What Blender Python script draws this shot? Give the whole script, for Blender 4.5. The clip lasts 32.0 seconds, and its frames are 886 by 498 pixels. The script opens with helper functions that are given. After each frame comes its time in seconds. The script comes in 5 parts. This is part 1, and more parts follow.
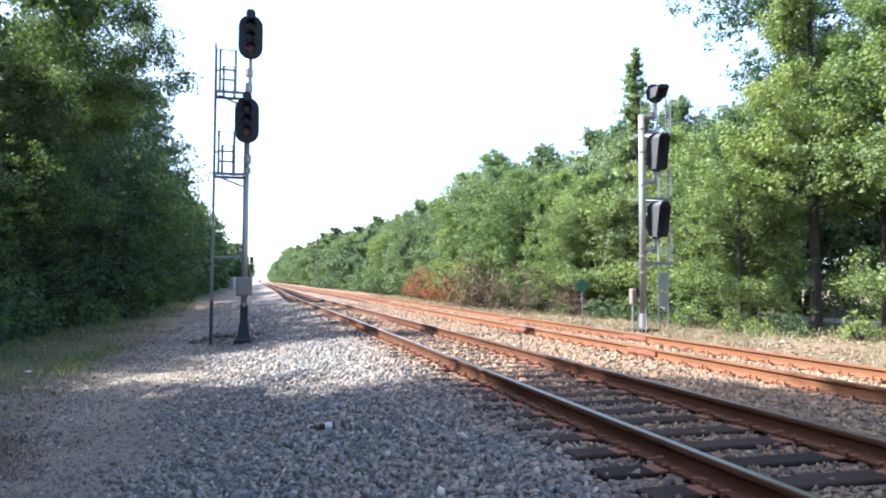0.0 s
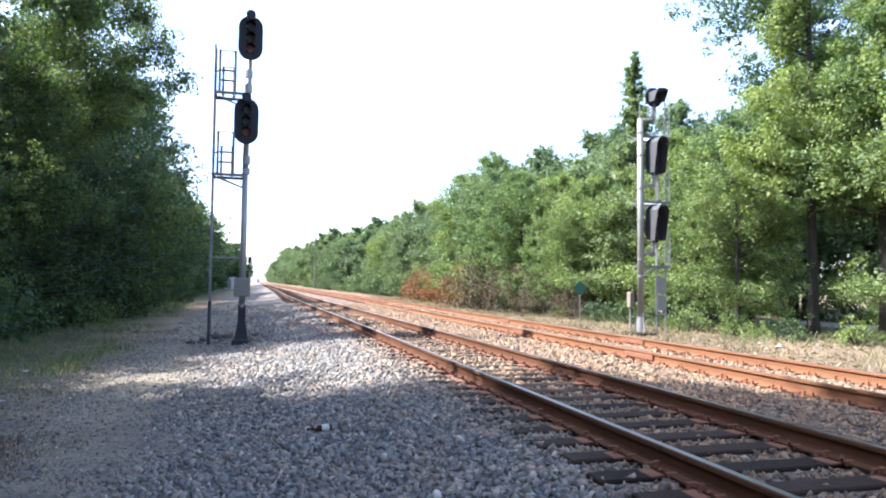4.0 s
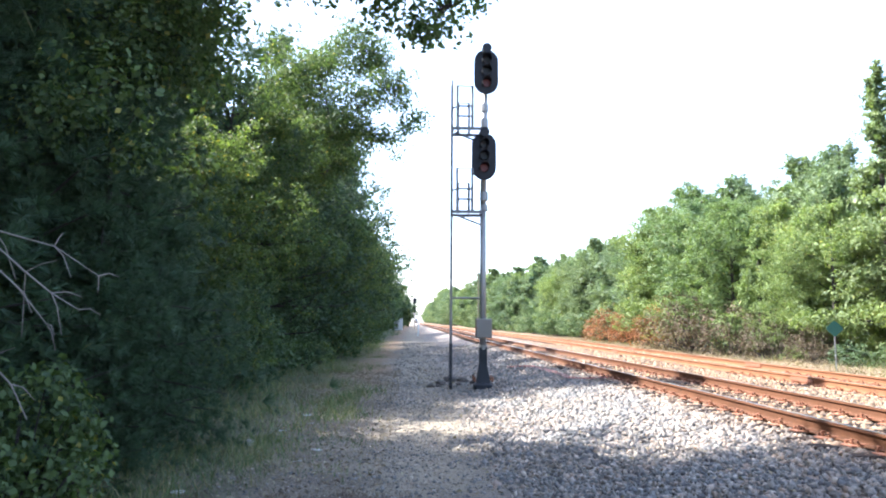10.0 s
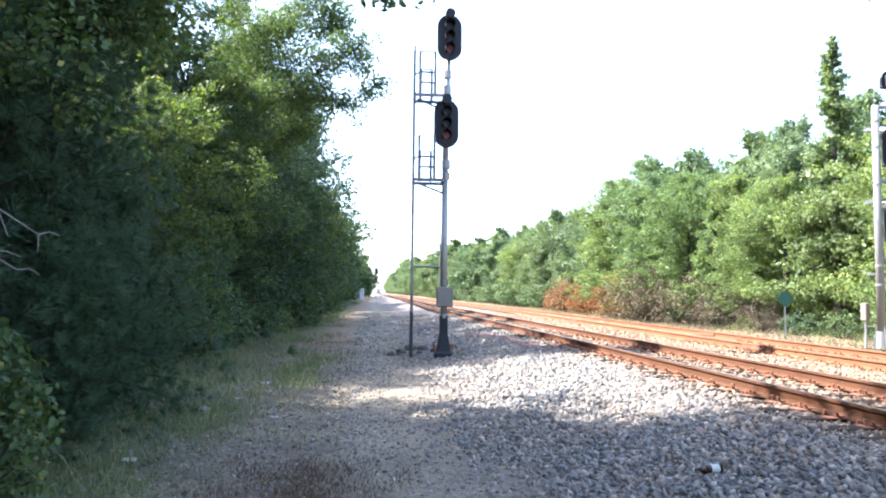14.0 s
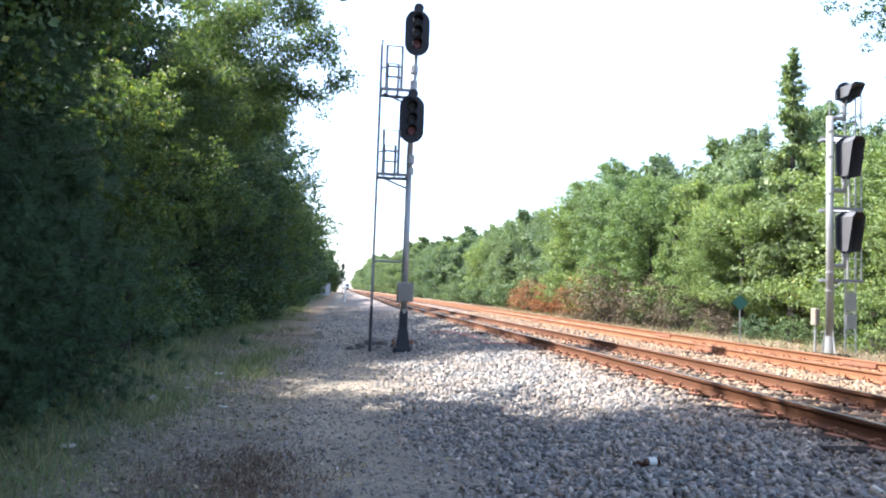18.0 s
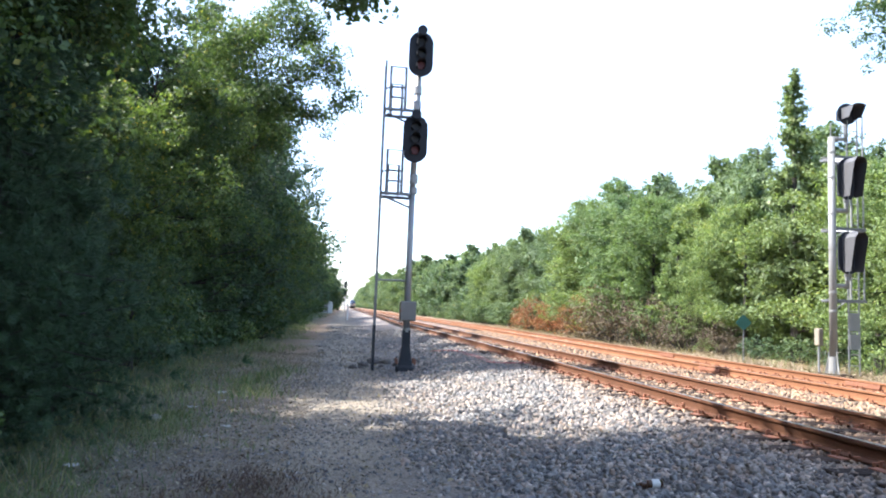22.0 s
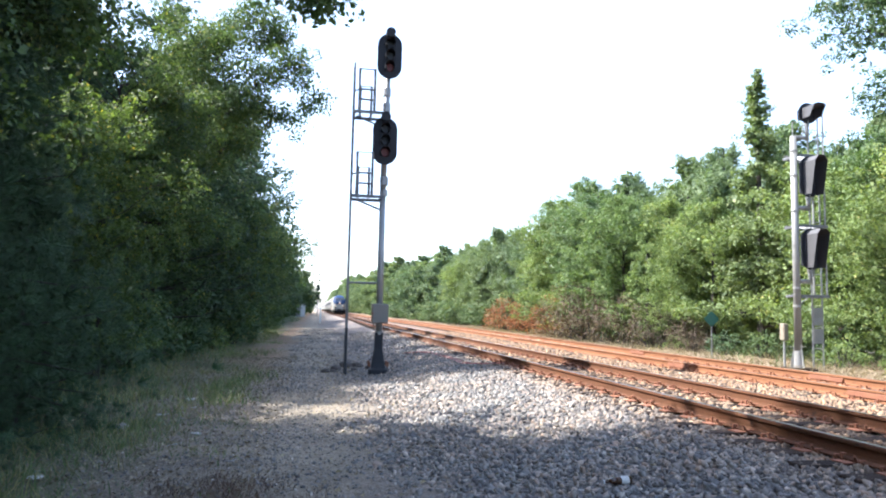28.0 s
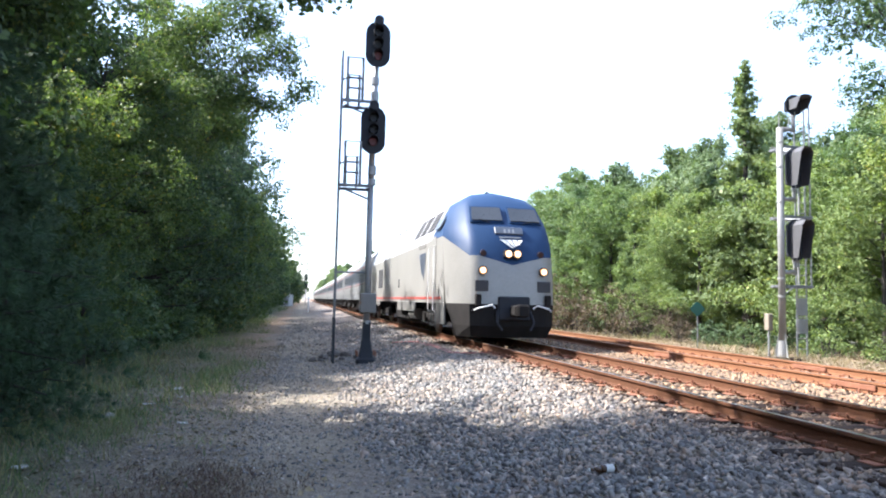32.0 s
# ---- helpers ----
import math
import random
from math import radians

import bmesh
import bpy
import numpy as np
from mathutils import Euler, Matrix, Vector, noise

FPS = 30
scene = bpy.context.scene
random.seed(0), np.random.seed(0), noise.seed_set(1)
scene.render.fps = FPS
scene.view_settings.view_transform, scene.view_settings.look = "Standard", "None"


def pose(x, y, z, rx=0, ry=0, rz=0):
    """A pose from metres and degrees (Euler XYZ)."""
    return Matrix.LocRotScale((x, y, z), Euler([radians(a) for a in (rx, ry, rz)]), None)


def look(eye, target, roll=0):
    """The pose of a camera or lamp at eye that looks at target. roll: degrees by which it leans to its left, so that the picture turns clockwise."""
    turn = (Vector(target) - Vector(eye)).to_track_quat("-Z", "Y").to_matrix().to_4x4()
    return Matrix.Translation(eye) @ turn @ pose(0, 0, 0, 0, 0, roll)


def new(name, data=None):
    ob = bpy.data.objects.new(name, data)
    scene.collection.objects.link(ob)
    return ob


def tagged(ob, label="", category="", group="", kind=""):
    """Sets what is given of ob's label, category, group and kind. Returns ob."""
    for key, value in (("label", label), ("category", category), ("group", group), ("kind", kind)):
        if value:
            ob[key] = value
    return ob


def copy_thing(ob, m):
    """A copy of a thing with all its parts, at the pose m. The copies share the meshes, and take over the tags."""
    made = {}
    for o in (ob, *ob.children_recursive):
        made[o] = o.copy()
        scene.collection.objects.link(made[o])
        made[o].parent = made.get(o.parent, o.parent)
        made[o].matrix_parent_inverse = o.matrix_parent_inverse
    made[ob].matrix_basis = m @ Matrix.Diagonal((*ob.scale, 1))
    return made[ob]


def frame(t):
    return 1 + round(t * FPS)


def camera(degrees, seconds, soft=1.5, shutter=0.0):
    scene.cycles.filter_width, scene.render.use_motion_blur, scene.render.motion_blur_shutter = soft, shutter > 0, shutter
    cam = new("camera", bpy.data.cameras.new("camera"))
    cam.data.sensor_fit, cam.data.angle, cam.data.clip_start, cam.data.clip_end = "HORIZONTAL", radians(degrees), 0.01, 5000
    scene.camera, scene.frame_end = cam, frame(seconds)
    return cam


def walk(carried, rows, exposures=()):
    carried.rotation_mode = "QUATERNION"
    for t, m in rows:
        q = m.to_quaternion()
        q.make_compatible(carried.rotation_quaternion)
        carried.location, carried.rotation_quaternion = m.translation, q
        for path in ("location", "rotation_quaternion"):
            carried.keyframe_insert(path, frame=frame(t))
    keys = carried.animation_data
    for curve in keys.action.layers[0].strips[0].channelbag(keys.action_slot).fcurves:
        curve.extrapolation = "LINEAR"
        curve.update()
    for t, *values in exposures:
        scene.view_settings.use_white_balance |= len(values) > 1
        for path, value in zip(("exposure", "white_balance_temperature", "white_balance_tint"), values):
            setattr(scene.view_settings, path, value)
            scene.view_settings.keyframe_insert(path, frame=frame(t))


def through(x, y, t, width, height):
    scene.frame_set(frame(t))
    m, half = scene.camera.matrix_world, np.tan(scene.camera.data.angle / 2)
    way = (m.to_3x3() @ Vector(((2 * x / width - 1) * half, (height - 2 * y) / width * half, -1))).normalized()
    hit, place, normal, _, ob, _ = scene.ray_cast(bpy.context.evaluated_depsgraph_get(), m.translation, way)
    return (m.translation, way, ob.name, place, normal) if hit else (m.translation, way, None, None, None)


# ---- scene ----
cam = camera(65.1, 32.0, soft=2.0)
PATH = [
    (0, (-3.6, 2.502, 1.122), (-3.085, 4.432, 1.216), 0.2),
    (1, (-3.6, 2.493, 1.129), (-3.085, 4.423, 1.229), 0.3),
    (2, (-3.6, 2.49, 1.123), (-3.085, 4.419, 1.232), 0.3),
    (2.5, (-3.601, 2.491, 1.132), (-3.084, 4.42, 1.235), 0.2),
    (4.5, (-3.606, 2.481, 1.137), (-3.086, 4.409, 1.234), 0.7),
    (5, (-3.621, 2.508, 1.133), (-3.094, 4.435, 1.224), 0.7),
    (5.5, (-3.686, 2.491, 1.17), (-3.027, 4.376, 1.269), 2.4),
    (6, (-3.835, 2.55, 1.238), (-3.19, 4.435, 1.414), 3.1),
    (6.5, (-4.099, 2.742, 1.247), (-3.488, 4.635, 1.459), 1.3),
    (7, (-4.399, 2.951, 1.301), (-3.991, 4.894, 1.547), 0.2),
    (7.5, (-4.782, 3.149, 1.278), (-4.579, 5.122, 1.536), 1.2),
    (8, (-5.104, 3.357, 1.229), (-5.028, 5.338, 1.488), -1.3),
    (8.5, (-5.369, 3.48, 1.195), (-5.285, 5.459, 1.471), -2.6),
    (9, (-5.564, 3.675, 1.175), (-5.475, 5.656, 1.437), -0.5),
    (9.5, (-5.699, 3.816, 1.15), (-5.577, 5.801, 1.361), 1.8),
    (10, (-5.722, 3.984, 1.132), (-5.632, 5.971, 1.341), 0.4),
    (10.5, (-5.728, 4.103, 1.085), (-5.738, 6.096, 1.253), -0.0),
    (11, (-5.74, 4.148, 1.059), (-5.716, 6.147, 1.115), 0.5),
    (11.5, (-5.764, 4.119, 1.062), (-5.709, 6.116, 1.166), 1.3),
    (12, (-5.755, 4.118, 1.067), (-5.696, 6.114, 1.188), 0.9),
    (13, (-5.761, 4.101, 1.066), (-5.672, 6.095, 1.186), 1.1),
    (13.5, (-5.743, 4.088, 1.089), (-5.56, 6.075, 1.217), 1.0),
    (15.5, (-5.517, 4.05, 1.048), (-5.295, 6.034, 1.165), 0.1),
    (16, (-5.485, 3.983, 1.098), (-5.175, 5.954, 1.228), 0.5),
    (17, (-5.449, 3.965, 1.058), (-5.124, 5.934, 1.194), 0.2),
    (18, (-5.531, 4.042, 1.029), (-5.241, 6.017, 1.151), 2.0),
    (19, (-5.535, 4.005, 1.068), (-5.249, 5.98, 1.199), 2.3),
    (20, (-5.548, 4.017, 1.035), (-5.267, 5.991, 1.19), 2.5),
    (21, (-5.546, 4.001, 1.038), (-5.265, 5.974, 1.205), 2.2),
    (22, (-5.544, 3.996, 1.048), (-5.264, 5.969, 1.222), 2.2),
    (23, (-5.54, 3.994, 1.047), (-5.255, 5.966, 1.225), 2.0),
    (24, (-5.53, 3.978, 1.049), (-5.245, 5.95, 1.228), 1.9),
    (25, (-5.52, 3.972, 1.051), (-5.21, 5.939, 1.238), 1.8),
    (26, (-5.533, 3.98, 1.033), (-5.212, 5.945, 1.225), 1.8),
    (26.5, (-5.53, 3.983, 1.052), (-5.192, 5.946, 1.234), 1.6),
    (28.5, (-5.512, 3.97, 1.061), (-5.15, 5.929, 1.24), 1.2),
    (29, (-5.513, 3.974, 1.067), (-5.134, 5.93, 1.237), 1.5),
    (30, (-5.505, 3.976, 1.072), (-5.119, 5.932, 1.228), 1.5),
    (31, (-5.527, 4.003, 1.052), (-5.138, 5.959, 1.201), 1.6),
    (32, (-5.503, 3.973, 1.058), (-5.112, 5.928, 1.209), 1.3),
]
EXPOSURES = [(t, e, 5800 if t < 6 else 5950, 12) for t, e in ((0.0, 2.0), (5.0, 2.0), (7.0, 1.8), (8.0, 2.15), (9.0, 2.35), (11.0, 2.57), (13.0, 2.66), (17.0, 2.24), (32.0, 2.05))]
walk(cam, [(t, look(eye, target, roll)) for t, eye, target, roll in PATH], EXPOSURES)

# ---- sky and sun ----
SUN_EL, SUN_AZ = radians(47), radians(-70)  # azimuth from +y towards +x
world = bpy.data.worlds.new("sky")
scene.world = world
world.use_nodes = True
wn = world.node_tree.nodes
wl = world.node_tree.links
sky = wn.new("ShaderNodeTexSky")
sky.sky_type = "NISHITA"
sky.sun_disc = False
sky.sun_elevation = SUN_EL
sky.sun_rotation = SUN_AZ
sky.air_density = 1.0
sky.dust_density = 2.0
sky.ozone_density = 1.0
haze = wn.new("ShaderNodeMix")  # thin bright haze over the whole sky
haze.data_type, haze.blend_type = "RGBA", "ADD"
haze.inputs[0].default_value = 1.0
haze.inputs[7].default_value = (0.9, 1.0, 1.15, 1.0)
wl.new(sky.outputs[0], haze.inputs[6])
wl.new(haze.outputs[2], wn["Background"].inputs[0])
wn["Background"].inputs[1].default_value = 0.115
sun = new("sun", bpy.data.lights.new("sun", "SUN"))
sun.data.energy = 5.0
sun.data.angle = radians(0.6)
sun.data.color = (1.0, 0.93, 0.82)
sun_dir = Vector((math.sin(SUN_AZ) * math.cos(SUN_EL), math.cos(SUN_AZ) * math.cos(SUN_EL), math.sin(SUN_EL)))
sun.matrix_world = look(sun_dir * 60, (0, 0, 0))

# ---- materials ----
def nodes_of(name):
    m = bpy.data.materials.new(name)
    m.use_nodes = True
    nt = m.node_tree
    return m, nt, nt.nodes, nt.links, nt.nodes["Principled BSDF"]


def noise_tex(nt, vec, scale, detail=4.0, rough=0.6):
    n = nt.nodes.new("ShaderNodeTexNoise")
    n.inputs["Scale"].default_value = scale
    n.inputs["Detail"].default_value = detail
    n.inputs["Roughness"].default_value = rough
    nt.links.new(vec, n.inputs["Vector"])
    return n.outputs["Fac"]


def ramp(nt, fac, stops):
    r = nt.nodes.new("ShaderNodeValToRGB")
    e = r.color_ramp.elements
    while len(e) < len(stops):
        e.new(0.5)
    for el, (p, c) in zip(e, stops):
        el.position, el.color = p, (*c, 1.0) if len(c) == 3 else c
    nt.links.new(fac, r.inputs[0])
    return r.outputs[0]


def mixc(nt, fac, a, b, mode="MIX"):
    m = nt.nodes.new("ShaderNodeMix")
    m.data_type, m.blend_type = "RGBA", mode
    for sock, v in ((m.inputs[0], fac), (m.inputs[6], a), (m.inputs[7], b)):
        if isinstance(v, (int, float)):
            sock.default_value = v
        elif isinstance(v, tuple):
            sock.default_value = (*v, 1.0)
        else:
            nt.links.new(v, sock)
    return m.outputs[2]


def calc(nt, op, a, b=0.0, c=0.0):
    m = nt.nodes.new("ShaderNodeMath")
    m.operation = op
    for sock, v in zip(m.inputs, (a, b, c)):
        if isinstance(v, (int, float)):
            sock.default_value = v
        else:
            nt.links.new(v, sock)
    return m.outputs[0]


def bump(nt, height, bsdf, strength=0.4, dist=0.01):
    b = nt.nodes.new("ShaderNodeBump")
    b.inputs["Strength"].default_value = strength
    b.inputs["Distance"].default_value = dist
    nt.links.new(height, b.inputs["Height"])
    nt.links.new(b.outputs[0], bsdf.inputs["Normal"])


def surface(name, a, b, rough=0.7, metal=0.0, coarse=1.2, fine=25.0, wear=None, wear_at=0.62, relief=0.25, dist=0.004, vary=""):
    """Two colours mixed by a coarse and a fine grain, with worn or dirty spots."""
    m, nt, n, l, p = nodes_of(name)
    tc = n.new("ShaderNodeTexCoord").outputs["Object"]
    big, small = noise_tex(nt, tc, coarse, 5), noise_tex(nt, tc, fine, 6, 0.7)
    col = mixc(nt, ramp(nt, big, [(0.3, (0, 0, 0)), (0.7, (1, 1, 1))]), a, b)
    col = mixc(nt, 0.35, col, ramp(nt, small, [(0.3, tuple(0.55 * v for v in a)), (0.7, tuple(min(1, 1.25 * v) for v in b))]))
    if wear:
        col = mixc(nt, ramp(nt, noise_tex(nt, tc, coarse * 5, 7, 0.75), [(wear_at, (0, 0, 0)), (wear_at + 0.08, (1, 1, 1))]), col, wear)
    if vary:
        if vary == "island":
            r = n.new("ShaderNodeNewGeometry").outputs["Random Per Island"]
        else:
            r = n.new("ShaderNodeObjectInfo").outputs["Random"]
        col = mixc(nt, 1.0, col, ramp(nt, r, [(0.0, (0.62, 0.62, 0.64)), (1.0, (1.25, 1.22, 1.18))]), "MULTIPLY")
    l.new(col, p.inputs["Base Color"])
    l.new(ramp(nt, small, [(0.2, (rough * 0.8,) * 3), (0.8, (min(1, rough * 1.2),) * 3)]), p.inputs["Roughness"])
    p.inputs["Metallic"].default_value = metal
    bump(nt, small, p, relief, dist)
    return m


def leaf_mat(name, dark, light, tint, tint_from=0.9, through=0.35, rough=0.5):
    """Leaves, each clump of its own shade, that let some light through."""
    m, nt, n, l, p = nodes_of(name)
    r = n.new("ShaderNodeNewGeometry").outputs["Random Per Island"]
    o = n.new("ShaderNodeObjectInfo").outputs["Random"]
    tc = n.new("ShaderNodeTexCoord").outputs["Object"]
    col = ramp(nt, r, [(0.0, dark), (0.55, light), (tint_from, light), (min(1.0, tint_from + 0.06), tint)])
    col = mixc(nt, 1.0, col, ramp(nt, noise_tex(nt, tc, 0.7, 3), [(0.3, (0.7, 0.75, 0.75)), (0.7, (1.15, 1.15, 1.0))]), "MULTIPLY")
    col = mixc(nt, 1.0, col, ramp(nt, o, [(0.0, (0.8, 0.86, 0.9)), (0.5, (1.0, 1.0, 1.0)), (1.0, (1.2, 1.12, 0.9))]), "MULTIPLY")
    l.new(col, p.inputs["Base Color"])
    p.inputs["Roughness"].default_value = rough
    t = n.new("ShaderNodeBsdfTranslucent")
    l.new(mixc(nt, 1.0, col, (1.3, 1.35, 0.6), "MULTIPLY"), t.inputs[0])
    ms = n.new("ShaderNodeMixShader")
    ms.inputs[0].default_value = through
    l.new(p.outputs[0], ms.inputs[1])
    l.new(t.outputs[0], ms.inputs[2])
    l.new(ms.outputs[0], n["Material Output"].inputs[0])
    return m


def stone_mat(name, vary=True):
    m, nt, n, l, p = nodes_of(name)
    tc = n.new("ShaderNodeTexCoord").outputs["Object"]
    r = n.new("ShaderNodeNewGeometry").outputs["Random Per Island"]
    col = ramp(nt, r, [(0.0, (0.022, 0.023, 0.027)), (0.25, (0.072, 0.075, 0.082)), (0.5, (0.132, 0.129, 0.121)), (0.76, (0.238, 0.222, 0.192)), (0.9, (0.235, 0.17, 0.122)), (1.0, (0.46, 0.425, 0.365))])
    col = mixc(nt, 0.3, col, ramp(nt, noise_tex(nt, tc, 60, 5), [(0.3, (0.12, 0.12, 0.12)), (0.7, (0.30, 0.285, 0.268))]))
    tan = ramp(nt, noise_tex(nt, tc, 0.9, 5, 0.7), [(0.42, (0, 0, 0)), (0.66, (0.5, 0.5, 0.5))])
    col = mixc(nt, tan, col, mixc(nt, 1.0, col, (1.25, 0.98, 0.76), "MULTIPLY"))
    sep = n.new("ShaderNodeSeparateXYZ")
    l.new(tc, sep.inputs[0])
    rusty = ramp(nt, calc(nt, "MULTIPLY_ADD", sep.outputs[0], 0.9, 1.6), [(0.0, (0, 0, 0)), (1.0, (0.95, 0.95, 0.95))])
    col = mixc(nt, rusty, col, mixc(nt, 1.0, col, (1.10, 0.80, 0.55), "MULTIPLY"))
    l.new(col, p.inputs["Base Color"])
    p.inputs["Roughness"].default_value = 0.85
    bump(nt, noise_tex(nt, tc, 90, 4), p, 0.4, 0.004)
    return m


def glow(name, color, strength):
    m, nt, n, l, p = nodes_of(name)
    p.inputs["Base Color"].default_value = (*color, 1)
    p.inputs["Emission Color"].default_value = (*color, 1)
    p.inputs["Emission Strength"].default_value = strength
    return m


def ground_mat():
    """Earth, gravel and grass in strips along the line."""
    m, nt, n, l, p = nodes_of("ground_earth_gravel")
    tc = n.new("ShaderNodeTexCoord").outputs["Object"]
    sep = n.new("ShaderNodeSeparateXYZ")
    l.new(tc, sep.inputs[0])
    x, y = sep.outputs[0], sep.outputs[1]
    wob = calc(nt, "MULTIPLY_ADD", noise_tex(nt, tc, 0.35, 5, 0.65), 3.0, -1.5)
    xw = calc(nt, "ADD", x, wob)
    vor = n.new("ShaderNodeTexVoronoi")
    vor.inputs["Scale"].default_value = 17.0
    l.new(tc, vor.inputs["Vector"])
    sepc = n.new("ShaderNodeSeparateColor")
    l.new(vor.outputs["Color"], sepc.inputs[0])
    stone = ramp(nt, sepc.outputs[0], [(0.0, (0.035, 0.034, 0.036)), (0.3, (0.09, 0.088, 0.09)), (0.7, (0.16, 0.155, 0.15)), (0.88, (0.21, 0.165, 0.13)), (1.0, (0.32, 0.305, 0.285))])
    # Cell edges go dark: shade in the gaps between stones, painted into the colour.
    stone = mixc(nt, ramp(nt, vor.outputs["Distance"], [(0.45, (0, 0, 0)), (0.75, (0.85, 0.85, 0.85))]), stone, (0.05, 0.048, 0.045))
    rust = ramp(nt, noise_tex(nt, tc, 0.8, 6, 0.7), [(0.45, (0, 0, 0)), (0.7, (0.55, 0.55, 0.55))])
    stone = mixc(nt, rust, stone, (0.33, 0.22, 0.15))
    by_rails = ramp(nt, calc(nt, "MULTIPLY_ADD", xw, 0.35, 0.8), [(0.0, (0, 0, 0)), (1.0, (0.7, 0.7, 0.7))])
    stone = mixc(nt, by_rails, stone, mixc(nt, 1.0, stone, (1.0, 0.66, 0.44), "MULTIPLY"))
    small = noise_tex(nt, tc, 22, 9, 0.85)
    grit = ramp(nt, small, [(0.36, (0.035, 0.026, 0.02)), (0.48, (0.125, 0.10, 0.074)), (0.57, (0.215, 0.178, 0.135)), (0.66, (0.45, 0.40, 0.33))])
    patchy = noise_tex(nt, tc, 0.9, 6, 0.65)
    dirt = mixc(nt, ramp(nt, patchy, [(0.40, (0, 0, 0)), (0.60, (1, 1, 1))]), mixc(nt, 0.3, grit, (0.10, 0.078, 0.062)), mixc(nt, 0.6, grit, (0.27, 0.225, 0.16)))
    dirt = mixc(nt, ramp(nt, noise_tex(nt, tc, 1.7, 7, 0.7), [(0.52, (0, 0, 0)), (0.66, (0.85, 0.85, 0.85))]), dirt, mixc(nt, 0.6, grit, (0.10, 0.065, 0.05)))
    track = calc(nt, "ABSOLUTE", calc(nt, "ADD", calc(nt, "MULTIPLY_ADD", noise_tex(nt, tc, 0.5, 4), 0.9, -0.45), calc(nt, "ADD", x, 5.5)))
    tread = calc(nt, "MULTIPLY", ramp(nt, track, [(0.15, (1, 1, 1)), (0.75, (0, 0, 0))]), ramp(nt, noise_tex(nt, tc, 2.2, 6, 0.7), [(0.36, (0, 0, 0)), (0.6, (0.8, 0.8, 0.8))]))
    dirt = mixc(nt, tread, dirt, mixc(nt, 0.35, (0.30, 0.255, 0.18), grit))
    grass = ramp(nt, noise_tex(nt, tc, 14, 6, 0.7), [(0.3, (0.03, 0.04, 0.015)), (0.6, (0.075, 0.095, 0.03)), (0.75, (0.2, 0.17, 0.09))])
    litter = ramp(nt, noise_tex(nt, tc, 9, 7, 0.75), [(0.3, (0.07, 0.05, 0.03)), (0.6, (0.2, 0.14, 0.085)), (0.8, (0.36, 0.28, 0.18))])
    straw = mixc(nt, 0.4, litter, (0.30, 0.175, 0.09))  # needle straw along the wood further on
    straw_at = calc(nt, "MULTIPLY", ramp(nt, calc(nt, "MULTIPLY_ADD", y, 0.09, -1.5), [(0.0, (0, 0, 0)), (1.0, (1, 1, 1))]), ramp(nt, calc(nt, "MULTIPLY_ADD", xw, -0.8, -4.9), [(0.0, (0, 0, 0)), (0.7, (0.85, 0.85, 0.85))]))
    dirt = mixc(nt, straw_at, dirt, straw)
    # bands from west to east
    col = mixc(nt, ramp(nt, calc(nt, "MULTIPLY_ADD", xw, 0.6, 5.3), [(0.0, (0, 0, 0)), (1.0, (1, 1, 1))]), grass, dirt)
    col = mixc(nt, ramp(nt, calc(nt, "MULTIPLY_ADD", xw, 0.7, 3.6), [(0.0, (0, 0, 0)), (1.0, (1, 1, 1))]), col, stone)
    col = mixc(nt, ramp(nt, calc(nt, "MULTIPLY_ADD", xw, 0.9, -6.2), [(0.0, (0, 0, 0)), (1.0, (1, 1, 1))]), col, litter)
    col = mixc(nt, ramp(nt, calc(nt, "MULTIPLY_ADD", xw, 0.5, -5.4), [(0.0, (0, 0, 0)), (1.0, (1, 1, 1))]), col, mixc(nt, ramp(nt, patchy, [(0.45, (0, 0, 0)), (0.6, (1, 1, 1))]), litter, grass))
    l.new(col, p.inputs["Base Color"])
    p.inputs["Roughness"].default_value = 0.95
    bump(nt, calc(nt, "ADD", calc(nt, "MULTIPLY", vor.outputs["Distance"], -1.2), small), p, 0.7, 0.03)
    return m


M_GROUND = ground_mat()
M_STONE = stone_mat("ballast_stone")
# Rust of the near track, darkened: part of the tree shade is in the colour.
M_RUST = surface("dark_rusty_rail_side", (0.064, 0.028, 0.015), (0.118, 0.052, 0.026), 0.8, 0.0, 0.8, 40, wear=(0.035, 0.021, 0.016), wear_at=0.58)
M_RUST_B = surface("orange_rusty_rail_side", (0.13, 0.058, 0.028), (0.21, 0.098, 0.05), 0.85, 0.0, 0.8, 40, wear=(0.08, 0.04, 0.025), wear_at=0.6)
M_RUST_B.node_tree.nodes["Principled BSDF"].inputs["Specular IOR Level"].default_value = 0.2
M_RAILTOP = surface("worn_rail_head", (0.25, 0.23, 0.22), (0.36, 0.34, 0.33), 0.3, 0.9, 0.5, 60, wear=(0.12, 0.08, 0.06), wear_at=0.7, relief=0.05)
M_RUST.node_tree.nodes["Principled BSDF"].inputs["Specular IOR Level"].default_value = 0.2
M_RAILTOP_DULL = surface("dull_rail_head", (0.16, 0.10, 0.07), (0.24, 0.16, 0.12), 0.45, 0.5, 0.5, 60, relief=0.08)
M_TIE = surface("creosoted_timber", (0.018, 0.012, 0.009), (0.044, 0.030, 0.022), 0.9, 0.0, 3.0, 55, wear=(0.13, 0.08, 0.05), wear_at=0.6, relief=0.6, dist=0.01, vary="object")
M_TIE.node_tree.nodes["Principled BSDF"].inputs["Specular IOR Level"].default_value = 0.12
M_PLATE = surface("rusty_plate", (0.14, 0.056, 0.03), (0.22, 0.09, 0.048), 0.85, 0.0, 4, 50, wear=(0.07, 0.035, 0.025))
